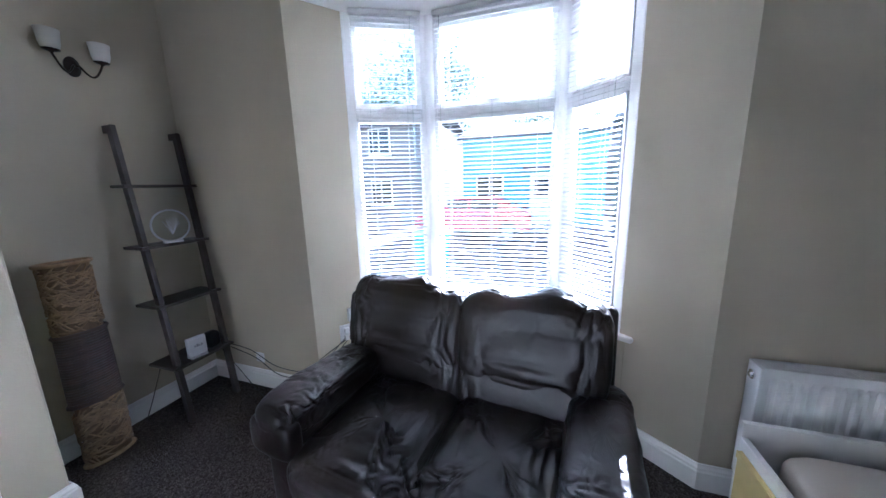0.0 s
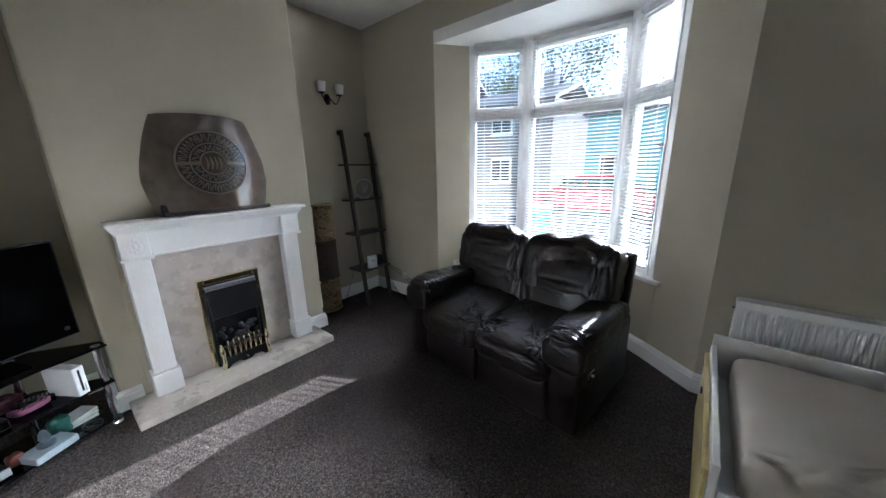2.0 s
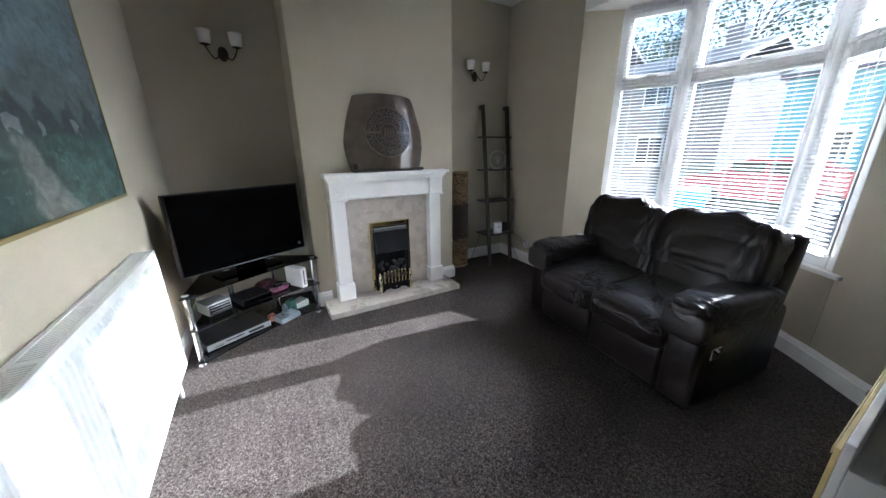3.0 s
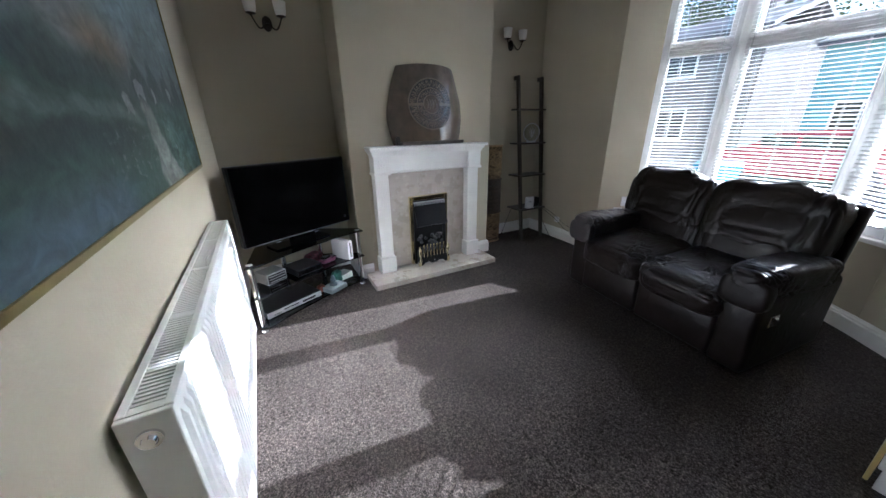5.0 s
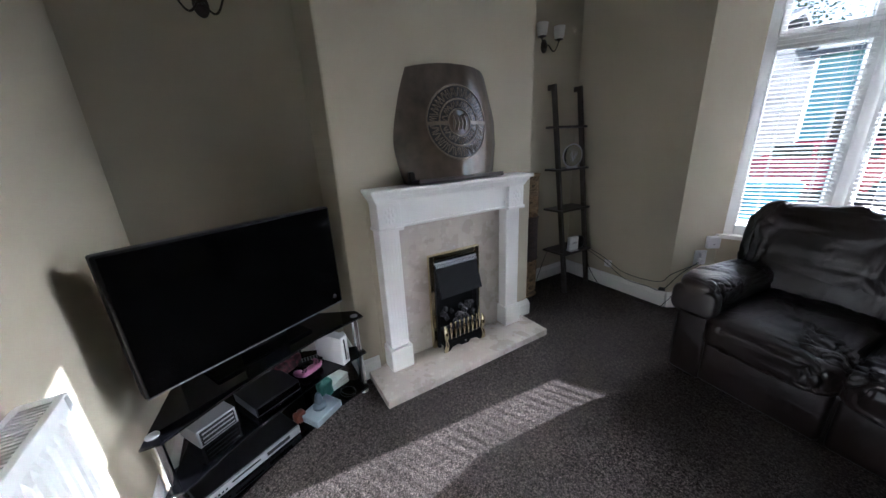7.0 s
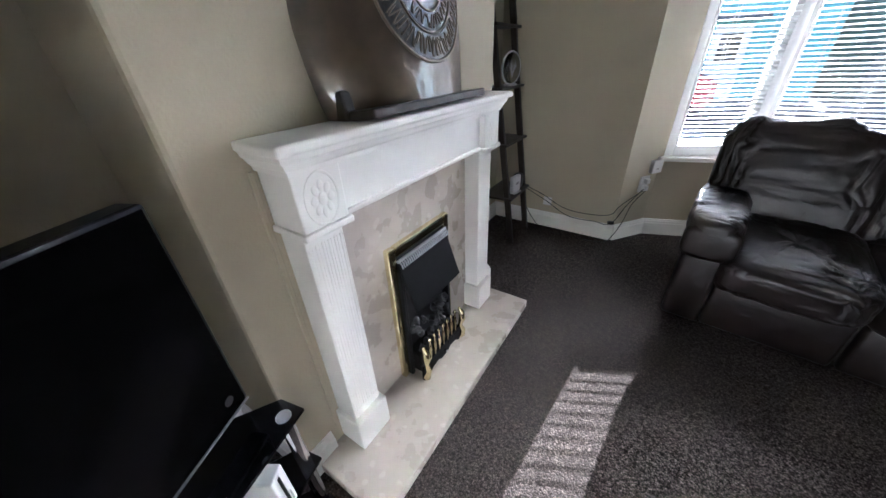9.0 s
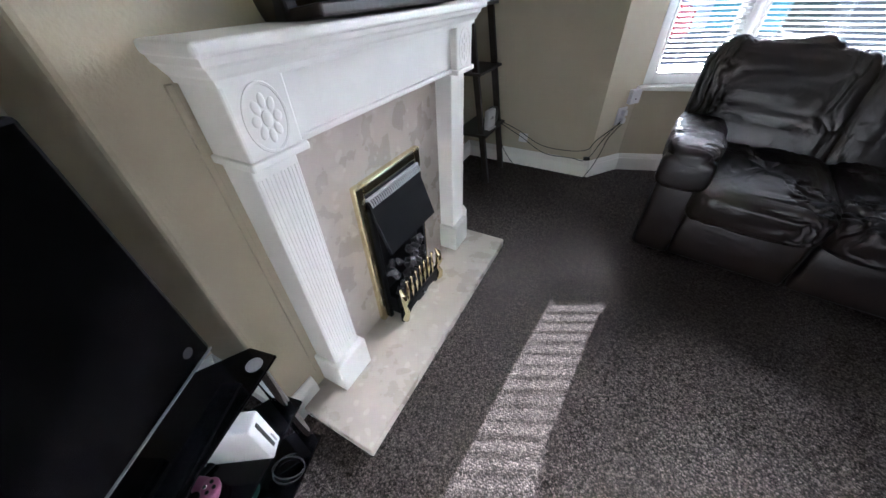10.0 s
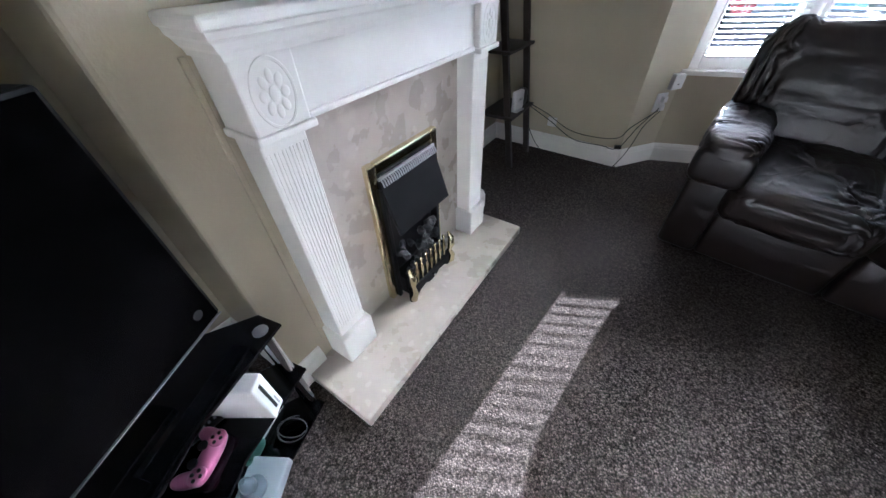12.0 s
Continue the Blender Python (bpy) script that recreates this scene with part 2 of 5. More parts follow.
def lathe(bm, profile, n=24, m=None):
    """Turns a profile of (radius, height) round the z axis."""
    m = m or Matrix()
    rings = [[bm.verts.new(m @ Vector((max(r, 1e-4) * math.cos(2 * math.pi * k / n), max(r, 1e-4) * math.sin(2 * math.pi * k / n), z))) for k in range(n)] for r, z in profile]
    for u, w in zip(rings, rings[1:]):
        for k in range(n):
            bm.faces.new((u[k], u[(k + 1) % n], w[(k + 1) % n], w[k]))
    bm.faces.new(rings[0][::-1]), bm.faces.new(rings[-1])
    return bm


def sweep(bm, line, profile, closed=False):
    """Carries a profile of (inwards, up) along a line in plan, mitred at its corners; the inside is to the left."""
    pts = [Vector((x, y)) for x, y in line]
    rings = []
    for i, p in enumerate(pts):
        d1 = (p - pts[i - 1]).normalized() if i or closed else None
        d2 = (pts[(i + 1) % len(pts)] - p).normalized() if i < len(pts) - 1 or closed else None
        d1, d2 = d1 or d2, d2 or d1
        n1, n2 = Vector((-d1.y, d1.x)), Vector((-d2.y, d2.x))
        n = (n1 + n2).normalized()
        n /= max(n.dot(n1), 0.3)
        rings.append([bm.verts.new((p.x + n.x * a, p.y + n.y * a, h)) for a, h in profile])
    k = len(profile)
    for i in range(len(rings) if closed else len(rings) - 1):
        u, w = rings[i], rings[(i + 1) % len(rings)]
        for j in range(k):
            bm.faces.new((u[j], w[j], w[(j + 1) % k], u[(j + 1) % k]))
    if not closed:
        bm.faces.new(rings[0]), bm.faces.new(rings[-1][::-1])
    return bm


def fold(q):
    """Sharp creases between soft swells, at two sizes."""
    w = Vector((noise.noise(q * 0.7 + Vector((9, 0, 0))), noise.noise(q * 0.7 + Vector((0, 9, 0))), noise.noise(q * 0.7 + Vector((0, 0, 9))))) * 0.9
    a = abs(noise.noise(q + w))
    b = abs(noise.noise((q + w) * 1.9 + Vector((4, 4, 4))))
    mask = min(max(0.55 + 1.6 * noise.noise(q * 0.33 + Vector((7, 2, 5))), 0.12), 1.0)
    return mask * (0.55 - 0.9 * math.exp(-(a / 0.13) ** 2) - 0.5 * math.exp(-(b / 0.16) ** 2)) + 0.35 * noise.noise(q * 0.45)


def pillow(bm, sx, sy, sz, m, ex=0.45, ez=0.6, n=36, wrinkle=0.012, freq=5.0, seed=0.0, ridge=None, sag=0.0):
    """A stuffed, creased cushion: a soft box with folds that run along one way, its top edge slumped by sag."""
    def pw(v, e):
        return math.copysign(abs(v) ** e, v)
    stretch = {"x": (0.4, 1, 1), "y": (1, 0.4, 1), "z": (1, 1, 0.4), None: (1, 1, 1)}[ridge]
    rows = []
    for i in range(n // 2 + 1):
        a = -math.pi / 2 + math.pi * i / (n // 2)
        row = []
        for k in range(n):
            b = 2 * math.pi * k / n
            p = Vector((sx / 2 * pw(math.cos(a), ez) * pw(math.cos(b), ex), sy / 2 * pw(math.cos(a), ez) * pw(math.sin(b), ex), sz / 2 * pw(math.sin(a), ez)))
            if wrinkle:
                q = Vector((p.x * stretch[0], p.y * stretch[1], p.z * stretch[2])) * freq + Vector((seed, seed * 0.3, seed * 0.7))
                p += Vector((p.x / sx, p.y / sy, p.z / sz)).normalized() * fold(q) * wrinkle
            if sag and p.z > 0:
                p.z += sag * noise.noise(Vector((p.x * 7 + seed, 0, seed))) * (2 * p.z / sz) ** 2
            row.append(bm.verts.new(m @ p))
        rows.append(row)
    for u, w in zip(rows, rows[1:]):
        for k in range(n):
            bm.faces.new((u[k], u[(k + 1) % n], w[(k + 1) % n], w[k]))
    bmesh.ops.remove_doubles(bm, verts=rows[0] + rows[-1], dist=1e-4)
    return bm


# ---- the room: plan in metres, fireplace wall x = 0, bay wall y = 1.64 ----
CEIL, SOFFIT, SILL = 2.86, 2.50, 0.625
ALCOVE, FRONT, EAST = -0.42, 1.643, 5.2
INNER = 1.74          # the front wall runs a little out of square into the alcove
BREAST = (-0.69, 0.715)
BAY = [(0.60, 1.71), (0.80, 1.98), (1.28, 2.22), (2.13, 2.22), (2.45, 1.90), (2.764, 1.643)]


def back_y(x):
    """The radiator wall."""
    return -1.64 + 0.0 * x


def setting(name, bm, mat, label, category):
    return tagged(part(name, bm, mat), label, category, kind="structure")


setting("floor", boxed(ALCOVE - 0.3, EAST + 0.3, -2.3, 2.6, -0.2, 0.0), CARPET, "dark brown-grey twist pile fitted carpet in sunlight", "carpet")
setting("ceiling", boxed(ALCOVE - 0.3, EAST + 0.3, -2.3, FRONT + 0.32, CEIL, CEIL + 0.15), CEILING, "plain white painted ceiling", "ceiling")
setting("wall_west", boxed(ALCOVE - 0.3, ALCOVE, -2.3, INNER, 0, CEIL), WALL, "cream painted alcove wall", "wall")
bm = bmesh.new()
box(bm, ALCOVE, 0, BREAST[0], BREAST[1], 0, CEIL, bevel=0.012)
setting("chimney_breast", bm, WALL, "cream painted chimney breast between two alcoves", "wall")
bm = prism(bmesh.new(), [(ALCOVE, back_y(ALCOVE)), (EAST, back_y(EAST)), (EAST, -2.3), (ALCOVE, -2.3)], 0, CEIL)
setting("wall_south", bm, WALL, "cream painted wall behind a radiator", "wall")
# Unseen east wall, set far back so less light bounces onto the breast.
setting("wall_east", boxed(EAST, EAST + 0.3, -2.3, FRONT, 0, CEIL), WALL, "plain cream painted wall closing the unseen end of the room", "wall")
# The front wall with the bay's splayed reveals, and the low wall under the bay windows.
a, b, c, d, e, f = BAY
bm = bmesh.new()
prism(bm, [(ALCOVE - 0.3, INNER), (ALCOVE, INNER), a, b, (b[0] - 0.12, b[1] + 0.06), (b[0] - 0.12, 2.12), (ALCOVE - 0.3, 2.12)], 0, SOFFIT)
setting("wall_north_1", bm, WALL, "cream painted front wall beside the bay window", "wall")
bm = prism(bmesh.new(), [f, (EAST + 0.3, FRONT), (EAST + 0.3, 2.12), (e[0] + 0.12, 2.12), (e[0] + 0.12, e[1] + 0.06), e], 0, SOFFIT)
setting("wall_north_2", bm, WALL, "cream painted front wall beside the bay window", "wall")
bm = prism(bmesh.new(), [(ALCOVE - 0.3, INNER), (ALCOVE, INNER), a, (EAST + 0.3, FRONT), (EAST + 0.3, FRONT + 0.32), (ALCOVE - 0.3, FRONT + 0.32)], SOFFIT + 0.1, CEIL)
prism(bm, [(ALCOVE - 0.3, INNER), (ALCOVE, INNER), a, (a[0], FRONT + 0.32), (ALCOVE - 0.3, FRONT + 0.32)], SOFFIT, SOFFIT + 0.1)
box(bm, f[0], EAST + 0.3, FRONT, FRONT + 0.32, SOFFIT, SOFFIT + 0.1)
setting("wall_north_3", bm, WALL, "cream painted wall above the bay opening", "wall")
bm = prism(bmesh.new(), [(a[0], a[1] + 0.001), (f[0], FRONT + 0.001), (e[0] + 0.2, e[1] + 0.1), (d[0] + 0.1, d[1] + 0.2), (c[0] - 0.1, c[1] + 0.2), (b[0] - 0.2, b[1] + 0.1)], SOFFIT, SOFFIT + 0.099)
setting("bay_soffit", bm, CEILING, "white painted ceiling of the bay", "ceiling")
INSET = [(b[0] - 0.01, b[1] - 0.02), (c[0] + 0.03, c[1] - 0.08), (d[0] - 0.03, d[1] - 0.08), (e[0] + 0.02, e[1] - 0.02)]
OUTER = [(e[0] + 0.12, e[1] + 0.06), (d[0] + 0.05, d[1] + 0.14), (c[0] - 0.05, c[1] + 0.14), (b[0] - 0.12, b[1] + 0.06)]
setting("bay_wall", prism(bmesh.new(), INSET + OUTER, 0, SILL - 0.028), WALL, "cream painted low wall under the bay window", "wall")
bm = prism(bmesh.new(), [(b[0] - 0.015, b[1] - 0.06), (c[0] + 0.04, c[1] - 0.12), (d[0] - 0.04, d[1] - 0.12), (e[0] + 0.04, e[1] - 0.07)] + OUTER, SILL - 0.028, SILL)
bmesh.ops.bevel(bm, geom=[x for x in bm.edges], offset=0.006, segments=2, affect="EDGES")
setting("window_sill", bm, GLOSS, "white gloss window sill of the bay", "window sill")

# Skirting boards with a rounded top.
SKIRT = [(0, 0), (0.020, 0), (0.020, 0.095), (0.015, 0.102), (0.015, 0.112), (0.009, 0.122), (0.007, 0.130), (0, 0.130)]
runs = [[BAY[0], (ALCOVE, INNER), (ALCOVE, BREAST[1]), (0, BREAST[1]), (0, 0.545)],
        [(0, -0.58), (0, BREAST[0]), (ALCOVE, BREAST[0]), (ALCOVE, back_y(ALCOVE)), (EAST, back_y(EAST)), (EAST, FRONT), f, INSET[3], INSET[2], INSET[1], INSET[0], a]]
for i, run in enumerate(runs):
    ob = part("baseboard", sweep(bmesh.new(), run, SKIRT), GLOSS)
    tagged(ob, "white gloss skirting board along the wall", "skirting board", kind="structure")


# ---- bay windows: white plastic frames with a top light over a fixed pane ----
HEAD, TRANSOM = SOFFIT, 1.90


FOOT = 0.085         # deep bottom rail of each frame


def bay_window(name, p, q):
    p, q = Vector((*p, 0)), Vector((*q, 0))
    w = (q - p).length
    ang = math.atan2(q.y - p.y, q.x - p.x)
    win = thing(name, Matrix.Translation(p) @ Matrix.Rotation(ang, 4, "Z"), "white plastic bay window with a top light", "window", kind="structure")
    bm = bmesh.new()
    t = 0.055
    box(bm, 0, t, 0, 0.07, SILL, HEAD, 0.006), box(bm, w - t, w, 0, 0.07, SILL, HEAD, 0.006)
    box(bm, t, w - t, 0, 0.07, SILL, SILL + FOOT, 0.006), box(bm, t, w - t, 0, 0.07, HEAD - t, HEAD, 0.006)
    box(bm, t, w - t, 0, 0.07, TRANSOM - 0.035, TRANSOM + 0.035, 0.006)
    part("window_frame", bm, UPVC, win)
    for z0, z1, s in ((SILL + FOOT, TRANSOM - 0.035, 0.012), (TRANSOM + 0.035, HEAD - t, 0.034)):
        bm = bmesh.new()
        for x0, x1, za, zb in ((t, t + s, z0, z1), (w - t - s, w - t, z0, z1), (t + s, w - t - s, z0, z0 + s), (t + s, w - t - s, z1 - s, z1)):
            box(bm, x0, x1, -0.008, 0.05, za, zb, 0.004)
        part("sash", bm, UPVC, win)
        pane = part("pane", boxed(t + s - 0.004, w - t - s + 0.004, 0.022, 0.028, z0 + s - 0.004, z1 - s + 0.004), GLASS, win)
        pane.visible_shadow = False
    bm = bmesh.new()
    box(bm, w / 2 - 0.05, w / 2 + 0.05, -0.026, -0.012, TRANSOM + 0.05, TRANSOM + 0.066, 0.004), box(bm, w / 2 - 0.012, w / 2 + 0.012, -0.014, -0.006, TRANSOM + 0.04, TRANSOM + 0.07, 0.003)
    part("handle", bm, UPVC, win)
    return win, w, ang


def venetian_blind(p, q, wand):
    """A white aluminium blind let down over the whole window, its slats tipped nearly flat."""
    p, q = Vector((*p, 0)), Vector((*q, 0))
    d = (q - p).normalized()
    ang = math.atan2(d.y, d.x)
    inward = Vector((d.y, -d.x, 0))
    p2 = p + inward * 0.040 + d * 0.05
    w = (q - p).length - 0.10
    bl = thing("venetian_blind", Matrix.Translation(p2) @ Matrix.Rotation(ang, 4, "Z"), "white slatted venetian blind let down over the window", "blind", "bay window blinds")
    part("headrail", boxed(0, w, -0.018, 0.018, HEAD - 0.03, HEAD - 0.002, 0.003), SLAT, bl)
    bottom = SILL + 0.085
    part("bottom_rail", boxed(0, w, -0.017, 0.017, bottom - 0.012, bottom, 0.004), SLAT, bl)
    bm = bmesh.new()
    prof = [(-0.0145, -0.0020), (-0.0075, 0.0004), (0, 0.0012), (0.0075, 0.0004), (0.0145, -0.0020)]
    lo = [[bm.verts.new((x, y, z)) for x in (0.004, w - 0.004)] for y, z in prof]
    hi = [[bm.verts.new((x, y, z + 0.0006)) for x in (0.004, w - 0.004)] for y, z in prof]
    for rows, flip in ((lo, 1), (hi, 0)):
        for u, v in zip(rows, rows[1:]):
            bm.faces.new((u[0], u[1], v[1], v[0]))
    for i in (0, -1):
        bm.faces.new((lo[i][0], lo[i][1], hi[i][1], hi[i][0]))
    slat = part("slat", bm, SLAT, bl)
    z, first = HEAD - 0.045, True
    while z > bottom + 0.012:
        m = Matrix.Translation((0, 0, z)) @ Matrix.Rotation(radians(15.5 + random.uniform(-2.5, 2.5)), 4, "X") @ Matrix.Rotation(random.uniform(-0.002, 0.002), 4, "Y")
        if first:
            slat.matrix_basis, first = m, False
        else:
            again(slat, m)
        z -= 0.0275
    for x in (0.10, w - 0.10) if w < 0.7 else (0.10, w / 2, w - 0.10):
        part("ladder_cord", tube(tube(bmesh.new(), [(x, -0.0178, bottom), (x, -0.0178, HEAD - 0.03)], 0.0014, 5), [(x, 0.0178, bottom), (x, 0.0178, HEAD - 0.03)], 0.0014, 5), SLAT, bl)
    part("tilt_wand", tube(bmesh.new(), [(wand * w, -0.02, HEAD - 0.04), (wand * w, -0.028, HEAD - 0.9)], 0.004, 6), CLEAR, bl)
    return bl


for i, (p, q, wand) in enumerate(((b, c, 0.85), (c, d, 0.06), (d, e, 0.9))):
    bay_window("window_%d" % (i + 1), p, q)
    venetian_blind(p, q, wand)
for i, p in enumerate((c, d)):
    ob = part("bay_post", lathe(bmesh.new(), [(0.045, SILL), (0.045, HEAD)], 16, Matrix.Translation((p[0], p[1] + 0.03, 0))), UPVC, smooth=40)
    tagged(ob, "white plastic corner post of the bay window", "window post", kind="structure")


# ---- fireplace ----
LEG_L, LEG_R = -0.475, 0.443


def fire_surround():
    fs = thing("fire_surround", pose(0, 0.01, 0), "white painted fire surround with fluted legs and mantel shelf", "fire surround")
    for y in (LEG_L, LEG_R):
        part("plinth", boxed(0.0, 0.120, y - 0.073, y + 0.073, 0.05, 0.20, 0.006), SURROUND, fs)
        bm = bmesh.new()
        box(bm, 0.0, 0.098, y - 0.060, y + 0.060, 0.20, 0.95, 0.004)
        leg = part("leg", bm, SURROUND, fs)
        reed = part("reed", boxed(0.0965, 0.0986, y - 0.055, y - 0.045, 0.24, 0.91, 0.0025), SURROUND, leg)
        for k in range(1, 6):
            again(reed, pose(0, k * 0.020, 0))
        bm = boxed(0.0, 0.128, y - 0.068, y + 0.068, 0.955, 1.105, 0.006)
        box(bm, 0.0, 0.138, y - 0.075, y + 0.075, 0.943, 0.962, 0.005)
        cap = part("capital", bm, SURROUND, fs)
        # carved oval rosette
        bm = bmesh.new()
        mm = Matrix.Translation((0.127, y, 1.030)) @ Matrix.Rotation(radians(90), 4, "Y") @ Matrix.Diagonal((1.08, 0.78, 1, 1))
        tube(bm, [mm @ Vector((0.060 * math.cos(k * math.pi / 16), 0.060 * math.sin(k * math.pi / 16), -0.002)) for k in range(32)], 0.005, 6, closed=True)
        lathe(bm, [(0.016, -0.004), (0.015, 0.003), (0.008, 0.006), (0.001, 0.007)], 12, mm)
        for k in range(8):
            ang = k * math.pi / 4
            mk = mm @ Matrix.Rotation(ang, 4, "Z") @ Matrix.Translation((0.031, 0, 0.002)) @ Matrix.Diagonal((0.014, 0.011, 0.0024, 1))
            bmesh.ops.create_icosphere(bm, subdivisions=2, radius=1, matrix=mk)
        part("rosette", bm, SURROUND, cap, smooth=50)
    for y in (LEG_L - 0.085, LEG_R + 0.085):
        part("scribe_strip", boxed(0.0, 0.010, y - 0.007, y + 0.007, 0.132, 1.10, 0.002), WALL, fs, "cream painted scribe strip")
    bm = boxed(0.0, 0.102, LEG_L + 0.066, LEG_R - 0.066, 0.965, 1.105, 0.004)
    box(bm, 0.0, 0.112, LEG_L + 0.073, LEG_R - 0.073, 0.952, 0.968, 0.005)
    part("frieze", bm, SURROUND, fs)
    # stepped and hollowed cornice round three sides under the shelf
    prof = [(0.05, 1.100), (-0.004, 1.100), (-0.007, 1.112), (-0.012, 1.118), (-0.018, 1.130), (-0.024, 1.136), (-0.026, 1.148), (0.05, 1.148)]
    yl, yr = LEG_L - 0.068, LEG_R + 0.068
    part("cornice", sweep(bmesh.new(), [(0.0, yl), (0.128, yl), (0.128, yr), (0.0, yr)], prof), SURROUND, fs)
    part("mantel_shelf", boxed(0.0, 0.128 + 0.036, yl - 0.035, yr + 0.060, 1.148, 1.172, 0.008, segments=3), SURROUND, fs)
    part("back_panel", boxed(0.0, 0.022, -0.412, 0.412, 0.05, 0.966), MARBLE, fs, "beige conglomerate marble back panel")
    return fs


fire_surround()
ob = part("hearth", boxed(0.0, 0.325, -0.66, 0.60, 0.0, 0.05, 0.005), MARBLE)
tagged(ob, "pale beige polished marble hearth slab on the carpet", "hearth")


def gas_fire():
    gf = thing("gas_fire", pose(0.024, -0.008, 0.052), "inset coal-effect gas fire with brass trim and black canopy", "gas fire")
    w, h = 0.200, 0.670
    bm = bmesh.new()
    for y0, y1, z0, z1 in ((-w, -w + 0.040, 0, h), (w - 0.040, w, 0, h), (-w + 0.040, w - 0.040, h - 0.045, h)):
        box(bm, 0, 0.030, y0, y1, z0, z1, 0.008)
    part("brass_trim", bm, BRASS, gf, "polished brass trim")
    bm = boxed(0.0, 0.008, -w + 0.03, w - 0.03, 0.0, h - 0.04)
    part("fire_box", bm, BLACK_METAL, gf)
    # canopy leaning outwards with its curled top bar
    bm = bmesh.new()
    pts = [(0.012, h - 0.055), (0.040, h - 0.085), (0.106, h - 0.275), (0.094, h - 0.281), (0.028, h - 0.10), (0.010, h - 0.10)]
    sides = [[bm.verts.new((x, s * 0.160, z)) for x, z in pts] for s in (-1, 1)]
    for j in range(len(pts)):
        k = (j + 1) % len(pts)
        bm.faces.new((sides[0][j], sides[1][j], sides[1][k], sides[0][k]))
    bm.faces.new(sides[0]), bm.faces.new(sides[1][::-1])
    canopy = part("canopy", bm, BLACK_METAL, gf)
    bm = bmesh.new()
    tube(bm, [(0.034, -0.163, h - 0.060), (0.034, 0.163, h - 0.060)], 0.006, 8)
    for k in range(27):
        y = -0.156 + k * 0.012
        tube(bm, [(0.036, y, h - 0.060), (0.047, y, h - 0.070), (0.053, y, h - 0.086)], 0.0030, 6)
    part("fluted_bar", bm, SILVER, canopy, "ribbed silver-brass bar", smooth=40)
    # side cheeks of the opening
    for s in (-1, 1):
        part("cheek", boxed(0.008, 0.045, s * 0.158 - 0.010, s * 0.158 + 0.010, 0.0, h - 0.10, 0.003), BLACK_METAL, gf)
    # fuel bed
    rng = random.Random(4)
    for i in range(34):
        bm = bmesh.new()
        bmesh.ops.create_icosphere(bm, subdivisions=2, radius=1)
        sd = rng.uniform(0, 50)
        for v in bm.verts:
            v.co *= 0.8 + 0.45 * noise.noise(v.co * 1.3 + Vector((sd, 0, 0)))
        r = rng.uniform(0.017, 0.028)
        layer = i % 3
        bmesh.ops.transform(bm, verts=bm.verts, matrix=Matrix.Translation((0.040 + 0.018 * (2 - layer) + rng.uniform(0, 0.015), rng.uniform(-0.13, 0.13), 0.14 + 0.055 * layer + rng.uniform(-0.01, 0.03))) @ Euler((rng.uniform(0, 6), rng.uniform(0, 6), 0)).to_matrix().to_4x4() @ Matrix.Diagonal((r, r * 1.2, r * 0.9, 1)))
        part("coal", bm, COAL, gf)
    part("grate", boxed(0.010, 0.085, -0.150, 0.150, 0.02, 0.135, 0.01), BLACK_METAL, gf)
    # fret: brass uprights, scrolled ends and a shaped black apron
    fret = part("fret", boxed(0.095, 0.110, -0.165, 0.165, 0.060, 0.085, 0.004), BLACK_METAL, gf)
    bm = bmesh.new()
    pts = [(-0.165, 0.065), (-0.165, 0.0), (-0.125, 0.0), (-0.10, 0.024), (-0.05, 0.030), (-0.03, 0.012), (0.03, 0.012), (0.05, 0.030), (0.10, 0.024), (0.125, 0.0), (0.165, 0.0), (0.165, 0.065)]
    fa = [[bm.verts.new((x, y, z)) for y, z in pts] for x in (0.098, 0.112)]
    bm.faces.new(fa[0]), bm.faces.new(fa[1][::-1])
    for j in range(len(pts)):
        k = (j + 1) % len(pts)
        bm.faces.new((fa[0][j], fa[0][k], fa[1][k], fa[1][j]))
    part("apron", bm, BLACK_METAL, fret)
    part("knob", lathe(bmesh.new(), [(0.006, 0), (0.007, 0.012), (0.004, 0.016)], 10, Matrix.Translation((0.112, 0.0, 0.045)) @ Matrix.Rotation(radians(90), 4, "Y")), CHROME, fret)
    baluster = part("baluster", lathe(bmesh.new(), [(0.004, 0), (0.0055, 0.02), (0.0095, 0.055), (0.006, 0.085), (0.0045, 0.105), (0.008, 0.112), (0.008, 0.120), (0.003, 0.126)], 10, Matrix.Translation((0.108, -0.105, 0.083))), BRASS, fret, smooth=50)
    for k in range(1, 7):
        again(baluster, pose(0, k * 0.035, 0))
    for s in (-1, 1):
        bm = bmesh.new()
        tube(bm, [(0.100, s * 0.150, 0.0), (0.118, s * 0.155, 0.02), (0.126, s * 0.150, 0.06), (0.112, s * 0.146, 0.09), (0.122, s * 0.150, 0.13), (0.118, s * 0.152, 0.17), (0.104, s * 0.150, 0.195)],
             [0.012, 0.016, 0.013, 0.010, 0.017, 0.014, 0.006], 10)
        part("fret_end", bm, BRASS, fret, smooth=60)
    return gf


gas_fire()


# ---- television in the alcove corner ----
TV_ANG = math.atan2(-0.753 + 1.519, 0.045 - 0.408)       # along its width
def tv_frame(x, y, z):
    return Matrix.Translation((x, y, z)) @ Matrix.Rotation(TV_ANG, 4, "Z")


